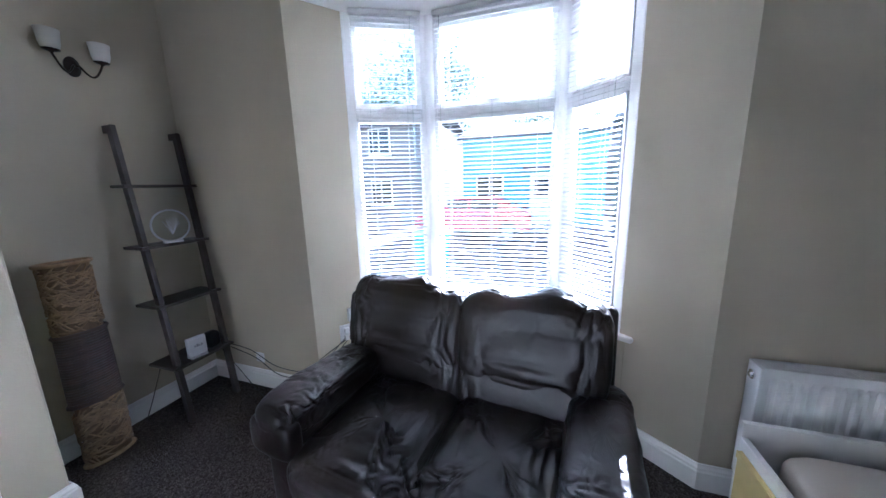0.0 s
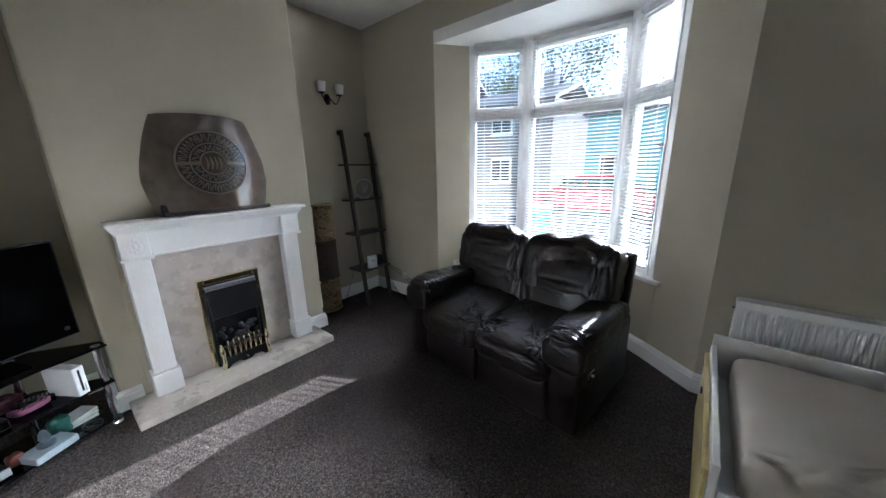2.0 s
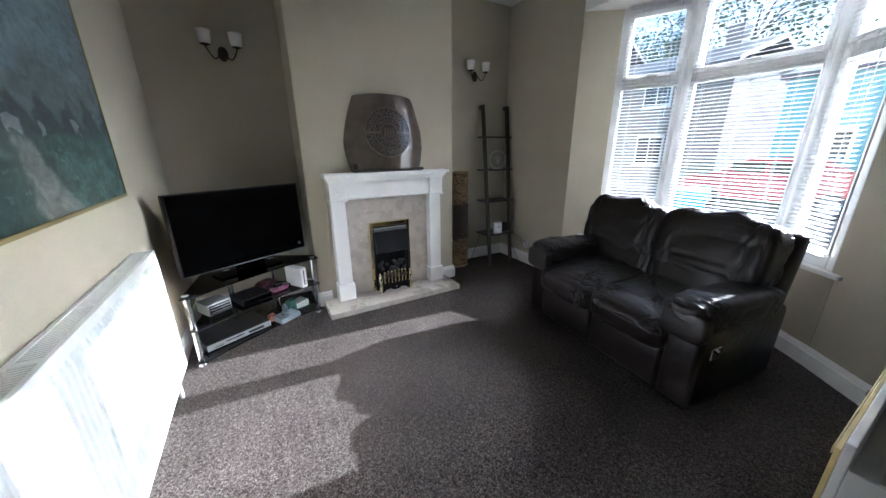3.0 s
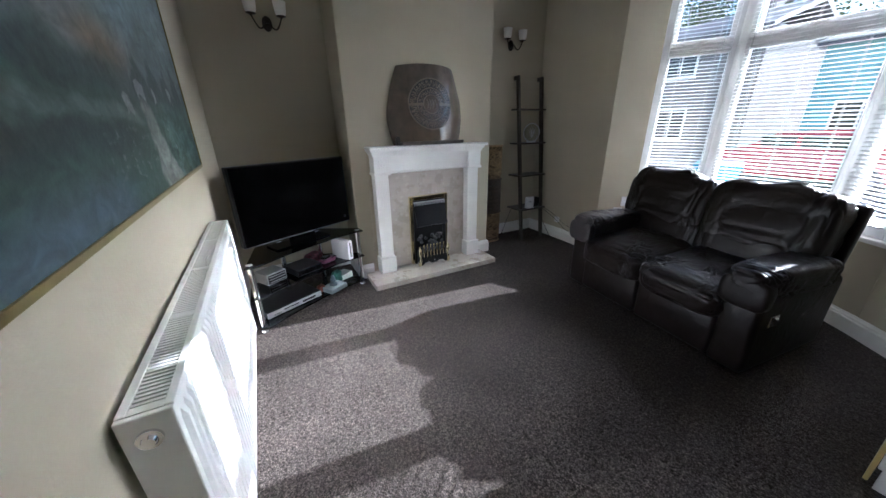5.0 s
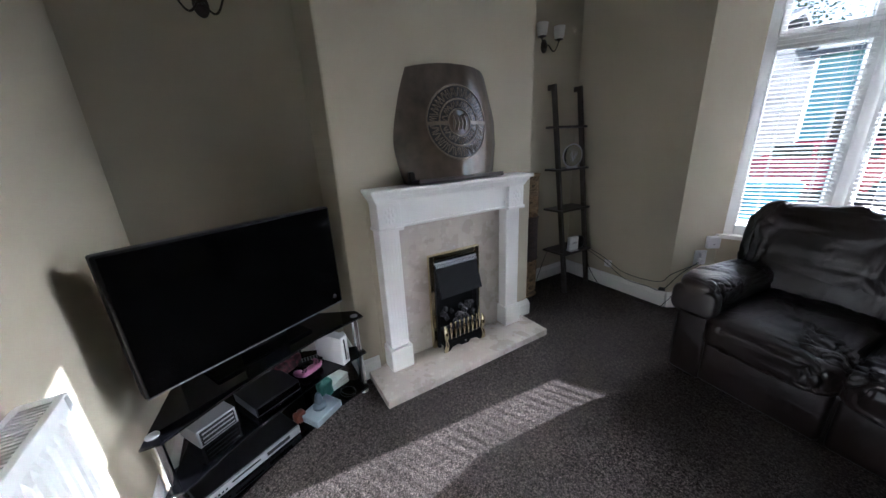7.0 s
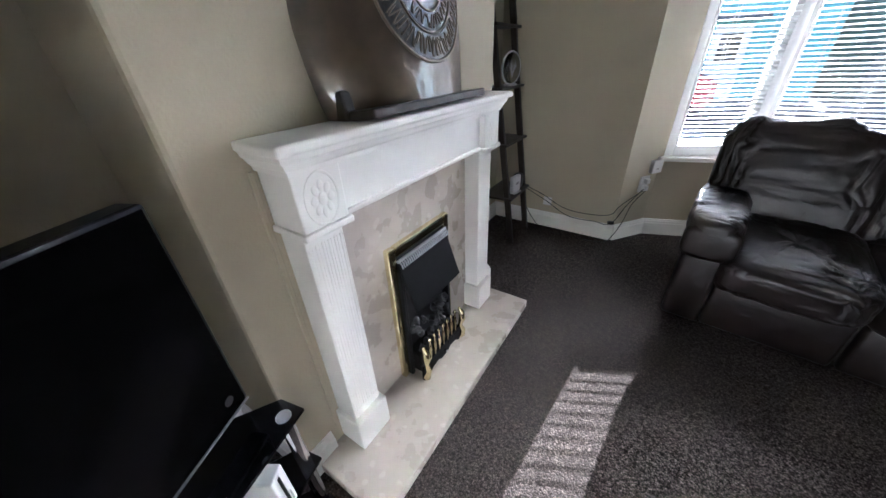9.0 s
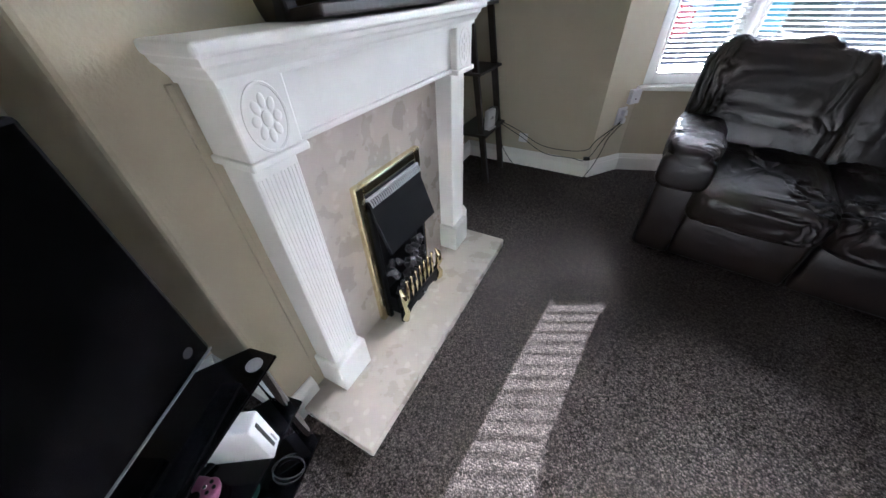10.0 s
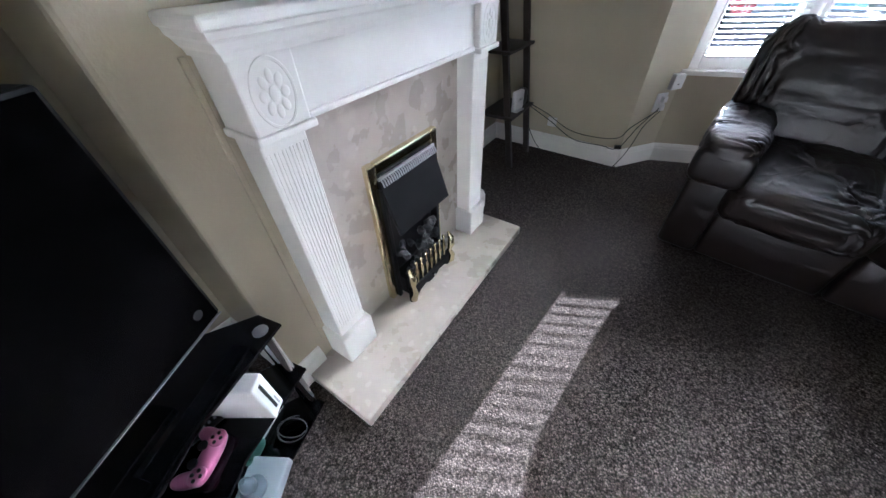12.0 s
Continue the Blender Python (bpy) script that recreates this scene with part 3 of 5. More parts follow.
def television():
    # local x along the width, local -y faces the room
    tv = thing("television", tv_frame(0.415, -1.530, 0.0), "black flat-screen television on a glass corner stand", "television")
    w, z0, z1 = 0.855, 0.588, 1.112
    part("casing", boxed(0, w, 0.0, 0.055, z0, z1, 0.008), BLACK_PLASTIC, tv)
    part("screen", boxed(0.012, w - 0.012, -0.004, -0.001, z0 + 0.008, z1 - 0.008), SCREEN, tv)
    part("bottom_strip", boxed(0.004, w - 0.004, -0.006, 0.0, z0 + 0.001, z0 + 0.004, 0.001), SILVER, tv, "thin silver strip")
    part("neck", boxed(w / 2 - 0.10, w / 2 + 0.10, 0.015, 0.05, 0.515, z0 + 0.05, 0.006), SCREEN, tv)
    part("foot", boxed(w / 2 - 0.22, w / 2 + 0.22, 0.002, 0.16, 0.5075, 0.518, 0.004), SCREEN, tv)
    part("badge", lathe(bmesh.new(), [(0.012, 0), (0.012, 0.001)], 20, Matrix.Translation((w - 0.05, -0.0045, z0 + 0.05)) @ Matrix.Rotation(radians(90), 4, "X")), material("grey_badge", (0.022, 0.022, 0.024), 0.4), tv)
    return tv


television()
# ---- glass corner stand ----
ST = tv_frame(0.47, -1.397, 0)


def tv_stand():
    st = thing("tv_stand", ST, "three-tier black glass corner stand on chrome legs", "tv stand")
    # outline: long straight front edge, tapering to the corner behind
    front, back = -0.035, 0.36
    def tier(z, x0, x1, yb):
        bm = prism(bmesh.new(), [(x0, front + 0.03), (x0 + 0.05, front), (x0 + 0.30, front + 0.045), (x1 - 0.28, front + 0.072), (x1 - 0.02, front + 0.03), (x1, front + 0.11), (x1 - 0.20, yb), (x0 + 0.24, yb)], z - 0.010, z)
        bmesh.ops.bevel(bm, geom=list(bm.edges), offset=0.002, segments=1, affect="EDGES")
        return part("shelf", bm, BLACK_GLASS, st)
    tier(0.507, -0.17, 0.810, back)
    tier(0.281, -0.16, 0.800, back - 0.03)
    tier(0.055, -0.16, 0.790, back - 0.03)
    for x, y in ((-0.125, front + 0.060), (0.760, front + 0.072), (0.22, back - 0.07), (0.55, back - 0.07)):
        leg = part("leg", tube(tube(bmesh.new(), [(x, y, 0.02), (x, y, 0.271)], 0.019, 14), [(x, y, 0.281), (x, y, 0.497)], 0.019, 14), CHROME, st, smooth=40)
        part("foot", lathe(bmesh.new(), [(0.026, 0), (0.026, 0.012), (0.018, 0.022)], 14, Matrix.Translation((x, y, 0))), CHROME, leg, smooth=40)
        part("cap", lathe(bmesh.new(), [(0.020, 0), (0.020, 0.003), (0.015, 0.004)], 16, Matrix.Translation((x, y, 0.507))), SILVER, leg)
    return st


tv_stand()


def at_stand(x, y, z, rz=0.0):
    return ST @ pose(x, y, z, 0, 0, rz)


def games_console():
    gc = thing("games_console", at_stand(0.640, 0.105, 0.282, 8), "slim white games console standing on its edge on glass", "games console")
    part("body", boxed(-0.026, 0.026, -0.095, 0.095, 0.0, 0.165, 0.005), WHITE_PLASTIC, gc)
    part("disc_slot", boxed(-0.006, 0.003, -0.0965, -0.0945, 0.025, 0.148), BLACK_PLASTIC, gc)
    part("eject_strip", boxed(0.010, 0.014, -0.0965, -0.0945, 0.02, 0.06), SILVER, gc)


games_console()


def game_controller():
    g = thing("game_controller", at_stand(0.510, 0.120, 0.282, 184) @ Matrix.Scale(0.84, 4), "pink wireless game controller with two thumbsticks", "game controller")
    bm = bmesh.new()
    pillow(bm, 0.150, 0.058, 0.036, Matrix.Translation((0, 0, 0.022)), ex=0.7, ez=0.7, n=24, wrinkle=0)
    for s in (-1, 1):
        pillow(bm, 0.046, 0.098, 0.038, Matrix.Translation((s * 0.058, -0.026, 0.019)) @ Matrix.Rotation(s * radians(14), 4, "Z"), ex=0.85, ez=0.8, n=20, wrinkle=0)
        lathe(bm, [(0.026, 0.0), (0.026, 0.003), (0.022, 0.006)], 18, Matrix.Translation((s * 0.050, 0.004, 0.036)))
    part("shell", bm, PINK, g, smooth=60)
    for s in (-1, 1):
        part("thumbstick", lathe(bmesh.new(), [(0.007, 0), (0.007, 0.010), (0.014, 0.014), (0.014, 0.018), (0.010, 0.017)], 16, Matrix.Translation((s * 0.024, -0.020, 0.036))), BLACK_PLASTIC, g, smooth=40)
        for k in range(4):
            part("button", lathe(bmesh.new(), [(0.0055, 0), (0.0055, 0.004), (0.004, 0.005)], 10, Matrix.Translation((s * 0.050 + 0.013 * math.cos(k * math.pi / 2), 0.004 + 0.013 * math.sin(k * math.pi / 2), 0.041))), BLACK_PLASTIC, g)


game_controller()


def remote_control(x, y, z, rz):
    r = thing("remote_control", at_stand(x, y, z, rz), "black remote control with small rubber keys", "remote control")
    part("case", boxed(-0.024, 0.024, -0.085, 0.085, 0, 0.020, 0.006), BLACK_PLASTIC, r)
    key = part("key", boxed(-0.0045, 0.0045, -0.003, 0.003, 0.020, 0.0225, 0.001), SILVER, r)
    key.matrix_basis = pose(-0.013, -0.06, 0)
    for i in range(1, 27):
        again(key, pose(-0.013 + 0.013 * (i % 3), -0.06 + 0.015 * (i // 3), 0))


remote_control(0.580, 0.195, 0.282, 62)


def disc_player():
    p = thing("disc_player", at_stand(0.140, 0.13, 0.056), "black disc player with a silver front on the bottom shelf", "disc player")
    part("case", boxed(-0.215, 0.215, -0.065, 0.19, 0.004, 0.050, 0.003), BLACK_PLASTIC, p)
    front = part("front", boxed(-0.215, 0.215, -0.076, -0.064, 0.006, 0.046, 0.002), SILVER, p, "brushed silver front panel")
    part("disc_tray", boxed(-0.10, 0.02, -0.0775, -0.0755, 0.028, 0.036), BLACK_PLASTIC, front)
    part("display", boxed(0.05, 0.16, -0.0775, -0.0755, 0.018, 0.036), BLACK_PLASTIC, front)
    for k in range(4):
        part("button", boxed(-0.17 + k * 0.014, -0.162 + k * 0.014, -0.0785, -0.0755, 0.018, 0.026), CHROME, front)


disc_player()


def mini_hifi():
    p = thing("hifi_unit", at_stand(0.065, 0.15, 0.282, 6) @ Matrix.Scale(0.76, 4), "small silver hi-fi unit with a black display", "hi-fi")
    part("case", boxed(-0.10, 0.10, -0.05, 0.15, 0.0, 0.105, 0.006), SILVER, p)
    part("front", boxed(-0.088, 0.088, -0.054, -0.049, 0.012, 0.095, 0.002), BLACK_PLASTIC, p)
    for k in range(3):
        part("strip", boxed(-0.08, 0.08, -0.057, -0.053, 0.022 + k * 0.026, 0.030 + k * 0.026, 0.001), SILVER, p)


mini_hifi()


def set_top_box():
    p = thing("set_top_box", at_stand(0.30, 0.12, 0.282, 0), "black set-top box on the middle glass shelf", "set-top box")
    part("case", boxed(-0.105, 0.105, -0.06, 0.14, 0.0, 0.05, 0.004), BLACK_PLASTIC, p)
    part("front", boxed(-0.10, 0.10, -0.0625, -0.0595, 0.008, 0.042), SCREEN, p)


set_top_box()


def stacked_things():
    """Odds and ends on the shelves: a patterned pouch, folded papers, a toy on a pale box."""
    pouch = material("dark_red_cloth", (0.13, 0.03, 0.045), 0.8, color2=(0.03, 0.008, 0.012), scale=45, amount=0.15)
    ob = part("pouch", pillow(bmesh.new(), 0.15, 0.10, 0.07, ST @ pose(0.46, 0.26, 0.317, 0, 0, 15), n=24, wrinkle=0.006, freq=12), pouch, smooth=60)
    tagged(ob, "small dark red patterned cloth pouch on glass shelf", "pouch")
    paper = material("white_paper", (0.58, 0.57, 0.55), 0.7, color2=(0.50, 0.49, 0.47), scale=12)
    for k in range(3):
        ob = part("folded_paper", boxed(-0.07, 0.07, -0.05, 0.05, 0, 0.016, 0.002), paper)
        ob.matrix_world = ST @ pose(0.67, 0.19, 0.0555 + k * 0.0165, 0, 0, 8 * k - 5)
        tagged(ob, "folded white papers lying on the bottom shelf", "papers")
    blue = material("pale_blue_card", (0.21, 0.245, 0.27), 0.5, color2=(0.18, 0.21, 0.23), scale=6)
    ob = part("pale_box", boxed(-0.085, 0.085, -0.06, 0.06, 0, 0.040, 0.006), blue)
    ob.matrix_world = ST @ pose(0.490, 0.065, 0.0555, 0, 0, 6)
    tagged(ob, "flat pale blue box on the bottom glass shelf", "box")
    toy = thing("toy_figure", ST @ pose(0.490, 0.075, 0.096), "small grey plastic toy standing on a pale box", "toy")
    grey = material("grey_toy_plastic", (0.10, 0.125, 0.155), 0.5, color2=(0.06, 0.08, 0.10), scale=20)
    part("base", lathe(bmesh.new(), [(0.035, 0), (0.035, 0.012), (0.018, 0.02)], 16), grey, toy)
    part("body", lathe(bmesh.new(), [(0.012, 0.018), (0.022, 0.04), (0.016, 0.07), (0.008, 0.085)], 14), grey, toy, smooth=60)
    green = material("green_toy_plastic", (0.020, 0.10, 0.075), 0.5, color2=(0.010, 0.06, 0.045), scale=20)
    ob = part("green_toy", pillow(bmesh.new(), 0.08, 0.06, 0.11, ST @ pose(0.580, 0.15, 0.113), n=20, wrinkle=0.012, freq=20), green, smooth=60)
    tagged(ob, "small dark green plastic toy on the bottom shelf", "toy")
    orange = material("orange_toy_plastic", (0.22, 0.06, 0.03), 0.5, color2=(0.12, 0.025, 0.015), scale=30)
    ob = part("orange_toy", pillow(bmesh.new(), 0.055, 0.045, 0.06, ST @ pose(0.395, 0.12, 0.087), n=18, wrinkle=0.010, freq=25), orange, smooth=60)
    tagged(ob, "small orange and red toy on the bottom shelf", "toy")
    pts = []
    for k in range(40):
        t = k / 39 * 3.5 * math.pi
        pts.append(ST @ Vector((0.665 + 0.045 * math.cos(t) * (1 - k / 90), 0.06 + 0.05 * math.sin(t), 0.059 + 0.0004 * k)))
    ob = part("coiled_cable", tube(bmesh.new(), pts, 0.0019, 6), CABLE, smooth=60)
    tagged(ob, "coil of thin black cable on the bottom shelf", "cable")


stacked_things()


# ---- two-seat recliner sofa, its back to the bay ----
def sofa():
    # local x along the width, local -y is the front
    W = 1.34
    so = thing("sofa", pose(1.690, 1.215, 0, 0, 0, -7.0) @ Matrix.Diagonal((0.995, 1, 1, 1)), "dark brown leather two-seat reclining sofa with slack creased cushions", "sofa")
    hw = W / 2
    part("base", boxed(-hw + 0.15, hw - 0.15, -0.36, 0.36, 0.035, 0.30, 0.02), LEATHER, so)
    lean = Matrix.Rotation(radians(-12), 4, "X")
    for s in (-1, 1):
        x = s * (hw - 0.095)
        bm = boxed(x - 0.092, x + 0.092, -0.385, 0.40, 0.02, 0.485, 0.03, segments=4)
        arm = part("arm", bm, LEATHER, so, smooth=50)
        bm = pillow(bmesh.new(), 0.235, 0.78, 0.165, Matrix.Translation((x, -0.045, 0.545)) @ Matrix.Rotation(radians(-3), 4, "X"), ex=0.5, ez=0.55, n=200, wrinkle=0.012, freq=25, seed=3.0 + s, ridge="x")
        part("arm_pad", bm, LEATHER, arm, smooth=80)
        bm = pillow(bmesh.new(), 0.225, 0.085, 0.17, Matrix.Translation((x, -0.392, 0.50)), ex=0.42, ez=0.5, n=60, wrinkle=0.003, freq=9, seed=8.0 + s)
        part("arm_front", bm, LEATHER, arm, smooth=80)
        xc = s * 0.250
        bm = pillow(bmesh.new(), 0.525, 0.66, 0.22, Matrix.Translation((xc, -0.13, 0.385)) @ Matrix.Rotation(radians(4), 4, "X"), ex=0.30, ez=0.5, n=220, wrinkle=0.019, freq=15, seed=11.0 + 5 * s)
        part("seat_cushion", bm, LEATHER, so, smooth=80)
        part("footrest_panel", boxed(xc - 0.243, xc + 0.243, -0.405, -0.345, 0.045, 0.30, 0.022, segments=3), LEATHER, so, smooth=60)
        xb = s * 0.316
        bm = pillow(bmesh.new(), 0.625, 0.20, 0.36, Matrix.Translation((xb * 0.95 - 0.020, 0.218, 0.530)) @ lean, ex=0.26, ez=0.45, n=180, wrinkle=0.010, freq=12, seed=21.0 + 5 * s, ridge="z")
        part("lower_back_cushion", bm, LEATHER, so, smooth=80)
        bm = pillow(bmesh.new(), 0.650, 0.235, 0.45, Matrix.Translation((xb - 0.03, 0.272, 0.738)) @ lean, ex=0.24, ez=0.46, n=200, wrinkle=0.015, freq=15, seed=31.0 + 5 * s, ridge="z", sag=0.06)
        part("upper_back_cushion", bm, LEATHER, so, smooth=80)
        bm = boxed(-0.32 + xb, 0.32 + xb, 0.0, 0.09, 0.0, 0.79, 0.03, segments=4)
        bmesh.ops.transform(bm, verts=bm.verts, matrix=Matrix.Translation((s * 0.02 - 0.02, 0.27, 0.11)) @ Matrix.Rotation(radians(-11), 4, "X"))
        part("back_shell", bm, LEATHER, so, smooth=50)
    # recliner release on the outer side of the arm
    bm = boxed(hw - 0.006, hw + 0.006, -0.30, -0.22, 0.31, 0.38, 0.004)
    tube(bm, [(hw + 0.008, -0.26, 0.34), (hw + 0.022, -0.29, 0.38)], 0.008, 8)
    part("release_lever", bm, CHROME, so, "small chrome recliner lever")
    for x in (-hw + 0.1, hw - 0.1):
        for y in (-0.33, 0.33):
            part("foot", lathe(bmesh.new(), [(0.022, 0), (0.022, 0.025)], 12, Matrix.Translation((x, y, 0))), BLACK_PLASTIC, so)
    return so


sofa()


# ---- ladder shelf leaning in the alcove ----
def ladder_shelf():
    ls = thing("ladder_shelf", pose(0, 0, 0), "dark brown wooden ladder shelf leaning against the wall", "shelf")
    foot, top = Vector((-0.085, 0, 0.0)), Vector((-0.385, 0, 1.825))
    y0, y1 = 1.285, 1.60
    skew = (0.030, 0.048)          # it stands a little askew
    d = (top - foot).normalized()
    n = Vector((d.z, 0, -d.x))
    for y, lean in zip((y0, y1), skew):
        bm = bmesh.new()
        q = [foot - n * 0.0, foot + n * 0.042, top + n * 0.042, top]
        q[0].z = q[1].z = 0.0
        sides = [[bm.verts.new((p.x, y + s + lean * p.z, p.z)) for p in q] for s in (-0.014, 0.014)]
        bm.faces.new(sides[0]), bm.faces.new(sides[1][::-1])
        for j in range(4):
            k = (j + 1) % 4
            bm.faces.new((sides[0][j], sides[0][k], sides[1][k], sides[1][j]))
        box(bm, ALCOVE + 0.002, top.x + 0.04, y + lean * 1.8 - 0.014, y + lean * 1.8 + 0.014, 1.785, 1.828)
        bmesh.ops.bevel(bm, geom=list(bm.edges), offset=0.002, segments=1, affect="EDGES")
        part("rail", bm, DARK_WOOD, ls)
    for z, depth in ((1.49, 0.13), (1.125, 0.17), (0.765, 0.21), (0.375, 0.25)):
        x = foot.x + (top.x - foot.x) * z / top.z
        bm = boxed(max(x + 0.07 - depth, ALCOVE + 0.004), x + 0.07, y0 + skew[0] * z - 0.040, y1 + skew[1] * z + 0.028, z - 0.018, z, 0.003)
        part("shelf", bm, DARK_WOOD, ls)
    return ls


ladder_shelf()


def glass_ornament():
    g = thing("glass_ornament", pose(-0.225, 1.47, 1.1255, 0, 0, 75), "round clear glass ornament with etched tree on stand", "ornament")
    bm = bmesh.new()
    lathe(bm, [(0.092, -0.008), (0.098, -0.004), (0.098, 0.004), (0.092, 0.008)], 40, Matrix.Translation((0, 0, 0.108)) @ Matrix.Rotation(radians(90), 4, "X"))
    part("disc", bm, CLEAR, g, smooth=40)
    bm = bmesh.new()
    tube(bm, [(0.098 * math.cos(k * math.pi / 20), 0, 0.108 + 0.098 * math.sin(k * math.pi / 20)) for k in range(40)], 0.0062, 6, closed=True)
    part("rim", bm, WHITE_PLASTIC, g)
    rng = random.Random(7)
    bm = bmesh.new()
    for k in range(26):
        a0 = rng.uniform(0.2, 2.9)
        r = rng.uniform(0.03, 0.075)
        tube(bm, [(0, -0.010, 0.05), (0.4 * r * math.cos(a0), -0.010, 0.09), (r * math.cos(a0), -0.010, 0.108 + 0.8 * r * math.sin(a0))], 0.0008, 4)
    part("etching", bm, WHITE_PLASTIC, g, "white etched branches")
    part("stand", boxed(-0.05, 0.05, -0.02, 0.02, 0, 0.014, 0.004), WHITE_PLASTIC, g)


glass_ornament()


def router():
    r = thing("router", pose(-0.115, 1.42, 0.3755, 0, 0, 82), "small white upright internet router on the lowest shelf", "router")
    part("case", boxed(-0.055, 0.055, -0.018, 0.018, 0.008, 0.135, 0.010, segments=3), WHITE_PLASTIC, r, smooth=50)
    part("stand", boxed(-0.05, 0.05, -0.03, 0.03, 0, 0.010, 0.003), WHITE_PLASTIC, r)
    bm = bmesh.new()
    for k, w in enumerate((0.010, 0.014, 0.010, 0.012)):
        box(bm, 0.0 + k * 0.013 - 0.020, 0.0 + k * 0.013 - 0.020 + w * 0.7, -0.0195, -0.0178, 0.070, 0.070 + w * 1.4)
    part("mark", bm, SILVER, r, "grey printed mark")


router()
ob = part("cordless_phone", pillow(bmesh.new(), 0.07, 0.09, 0.12, pose(-0.14, 1.54, 0.435), n=24, wrinkle=0.0), BLACK_PLASTIC, smooth=60)
tagged(ob, "black cordless phone base on the lowest shelf", "phone")


# ---- tall rattan lamp leaning in the alcove beside the breast ----
def rattan_column():
    base = Vector((-0.25, 0.968, 0))
    rc = thing("rattan_column", pose(base.x, base.y, 0), "tall flat rattan column of straw and dark brown bands", "floor lamp")
    rng = random.Random(12)
    H, rx, ry = 1.105, 0.050, 0.098
    def around(a, z, r=1.0):
        return Vector((r * rx * math.cos(a), r * ry * math.sin(a) * (1 + 0.04 * math.sin(5 * z)), z))
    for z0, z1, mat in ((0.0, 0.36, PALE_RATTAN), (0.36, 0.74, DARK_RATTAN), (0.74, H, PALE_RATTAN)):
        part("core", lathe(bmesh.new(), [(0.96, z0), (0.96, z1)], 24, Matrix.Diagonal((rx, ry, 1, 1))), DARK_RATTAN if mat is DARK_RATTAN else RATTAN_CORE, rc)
    for z0, z1, mat in ((0.01, 0.36, PALE_RATTAN), (0.74, H, PALE_RATTAN)):
        for k in range(210):
            a, z = rng.uniform(0, 2 * math.pi), rng.uniform(z0 + 0.02, z1 - 0.02)
            pts = []
            da, dz, bend = rng.uniform(0.8, 2.0), rng.uniform(-0.09, 0.09), rng.uniform(-0.05, 0.05)
            for j in range(7):
                t = j / 6
                pts.append(around(a + da * t, min(max(z + dz * t + bend * math.sin(math.pi * t), z0), z1), 1.02 + rng.uniform(-0.02, 0.05)))
            part("strand", tube(bmesh.new(), pts, 0.0040, 5), mat, rc)
    for k in range(26):
        z = 0.365 + k * 0.0143
        part("cane", tube(bmesh.new(), [around(2 * math.pi * j / 20, z + rng.uniform(-0.001, 0.001), 1.03) for j in range(20)], 0.0072, 6, closed=True), DARK_RATTAN, rc)
    for z, mat in ((0.005, PALE_RATTAN), (0.36, DARK_RATTAN), (0.74, DARK_RATTAN), (H, PALE_RATTAN)):
        part("rim", tube(bmesh.new(), [around(2 * math.pi * j / 24, z, 1.08) for j in range(24)], 0.010, 8, closed=True), mat, rc)


rattan_column()


# ---- wall lamps ----
def wall_lamp(m):
    w = thing("wall_lamp", m, "dark iron twin wall lamp with white glass shades", "wall lamp", "alcove wall lamps")
    # local x out of the wall, local y along it
    part("backplate", lathe(bmesh.new(), [(0.034, 0), (0.034, 0.008), (0.022, 0.018), (0.010, 0.030)], 24, Matrix.Rotation(radians(90), 4, "Y") @ Matrix.Diagonal((1.5, 1, 1, 1))), IRON, w, smooth=50)
    for s in (-1, 1):
        pts = [(0.02, 0, 0.0)]
        for k in range(13):
            t = k / 12
            a = math.pi * t
            pts.append((0.045 + 0.025 * math.sin(a * 0.5), s * (0.012 + 0.088 * t), -0.060 * math.sin(a) + 0.030 * t))
        arm = part("arm", tube(bmesh.new(), pts, 0.005, 8), IRON, w, smooth=60)
        end = Vector(pts[-1])
        part("cup", lathe(bmesh.new(), [(0.006, -0.002), (0.012, 0.004), (0.032, 0.010), (0.034, 0.014), (0.02, 0.016)], 20, Matrix.Translation(end)), IRON, arm, smooth=50)
        part("shade", lathe(bmesh.new(), [(0.020, 0.014), (0.034, 0.022), (0.040, 0.045), (0.043, 0.085), (0.046, 0.105), (0.043, 0.105), (0.036, 0.05), (0.018, 0.022)], 24, Matrix.Translation(end)), SHADE, arm, "frosted white glass tulip shade", smooth=50)
    return w


lamp = wall_lamp(pose(ALCOVE, -1.10, 2.068))
copy_thing(lamp, pose(ALCOVE, 1.255, 2.118))


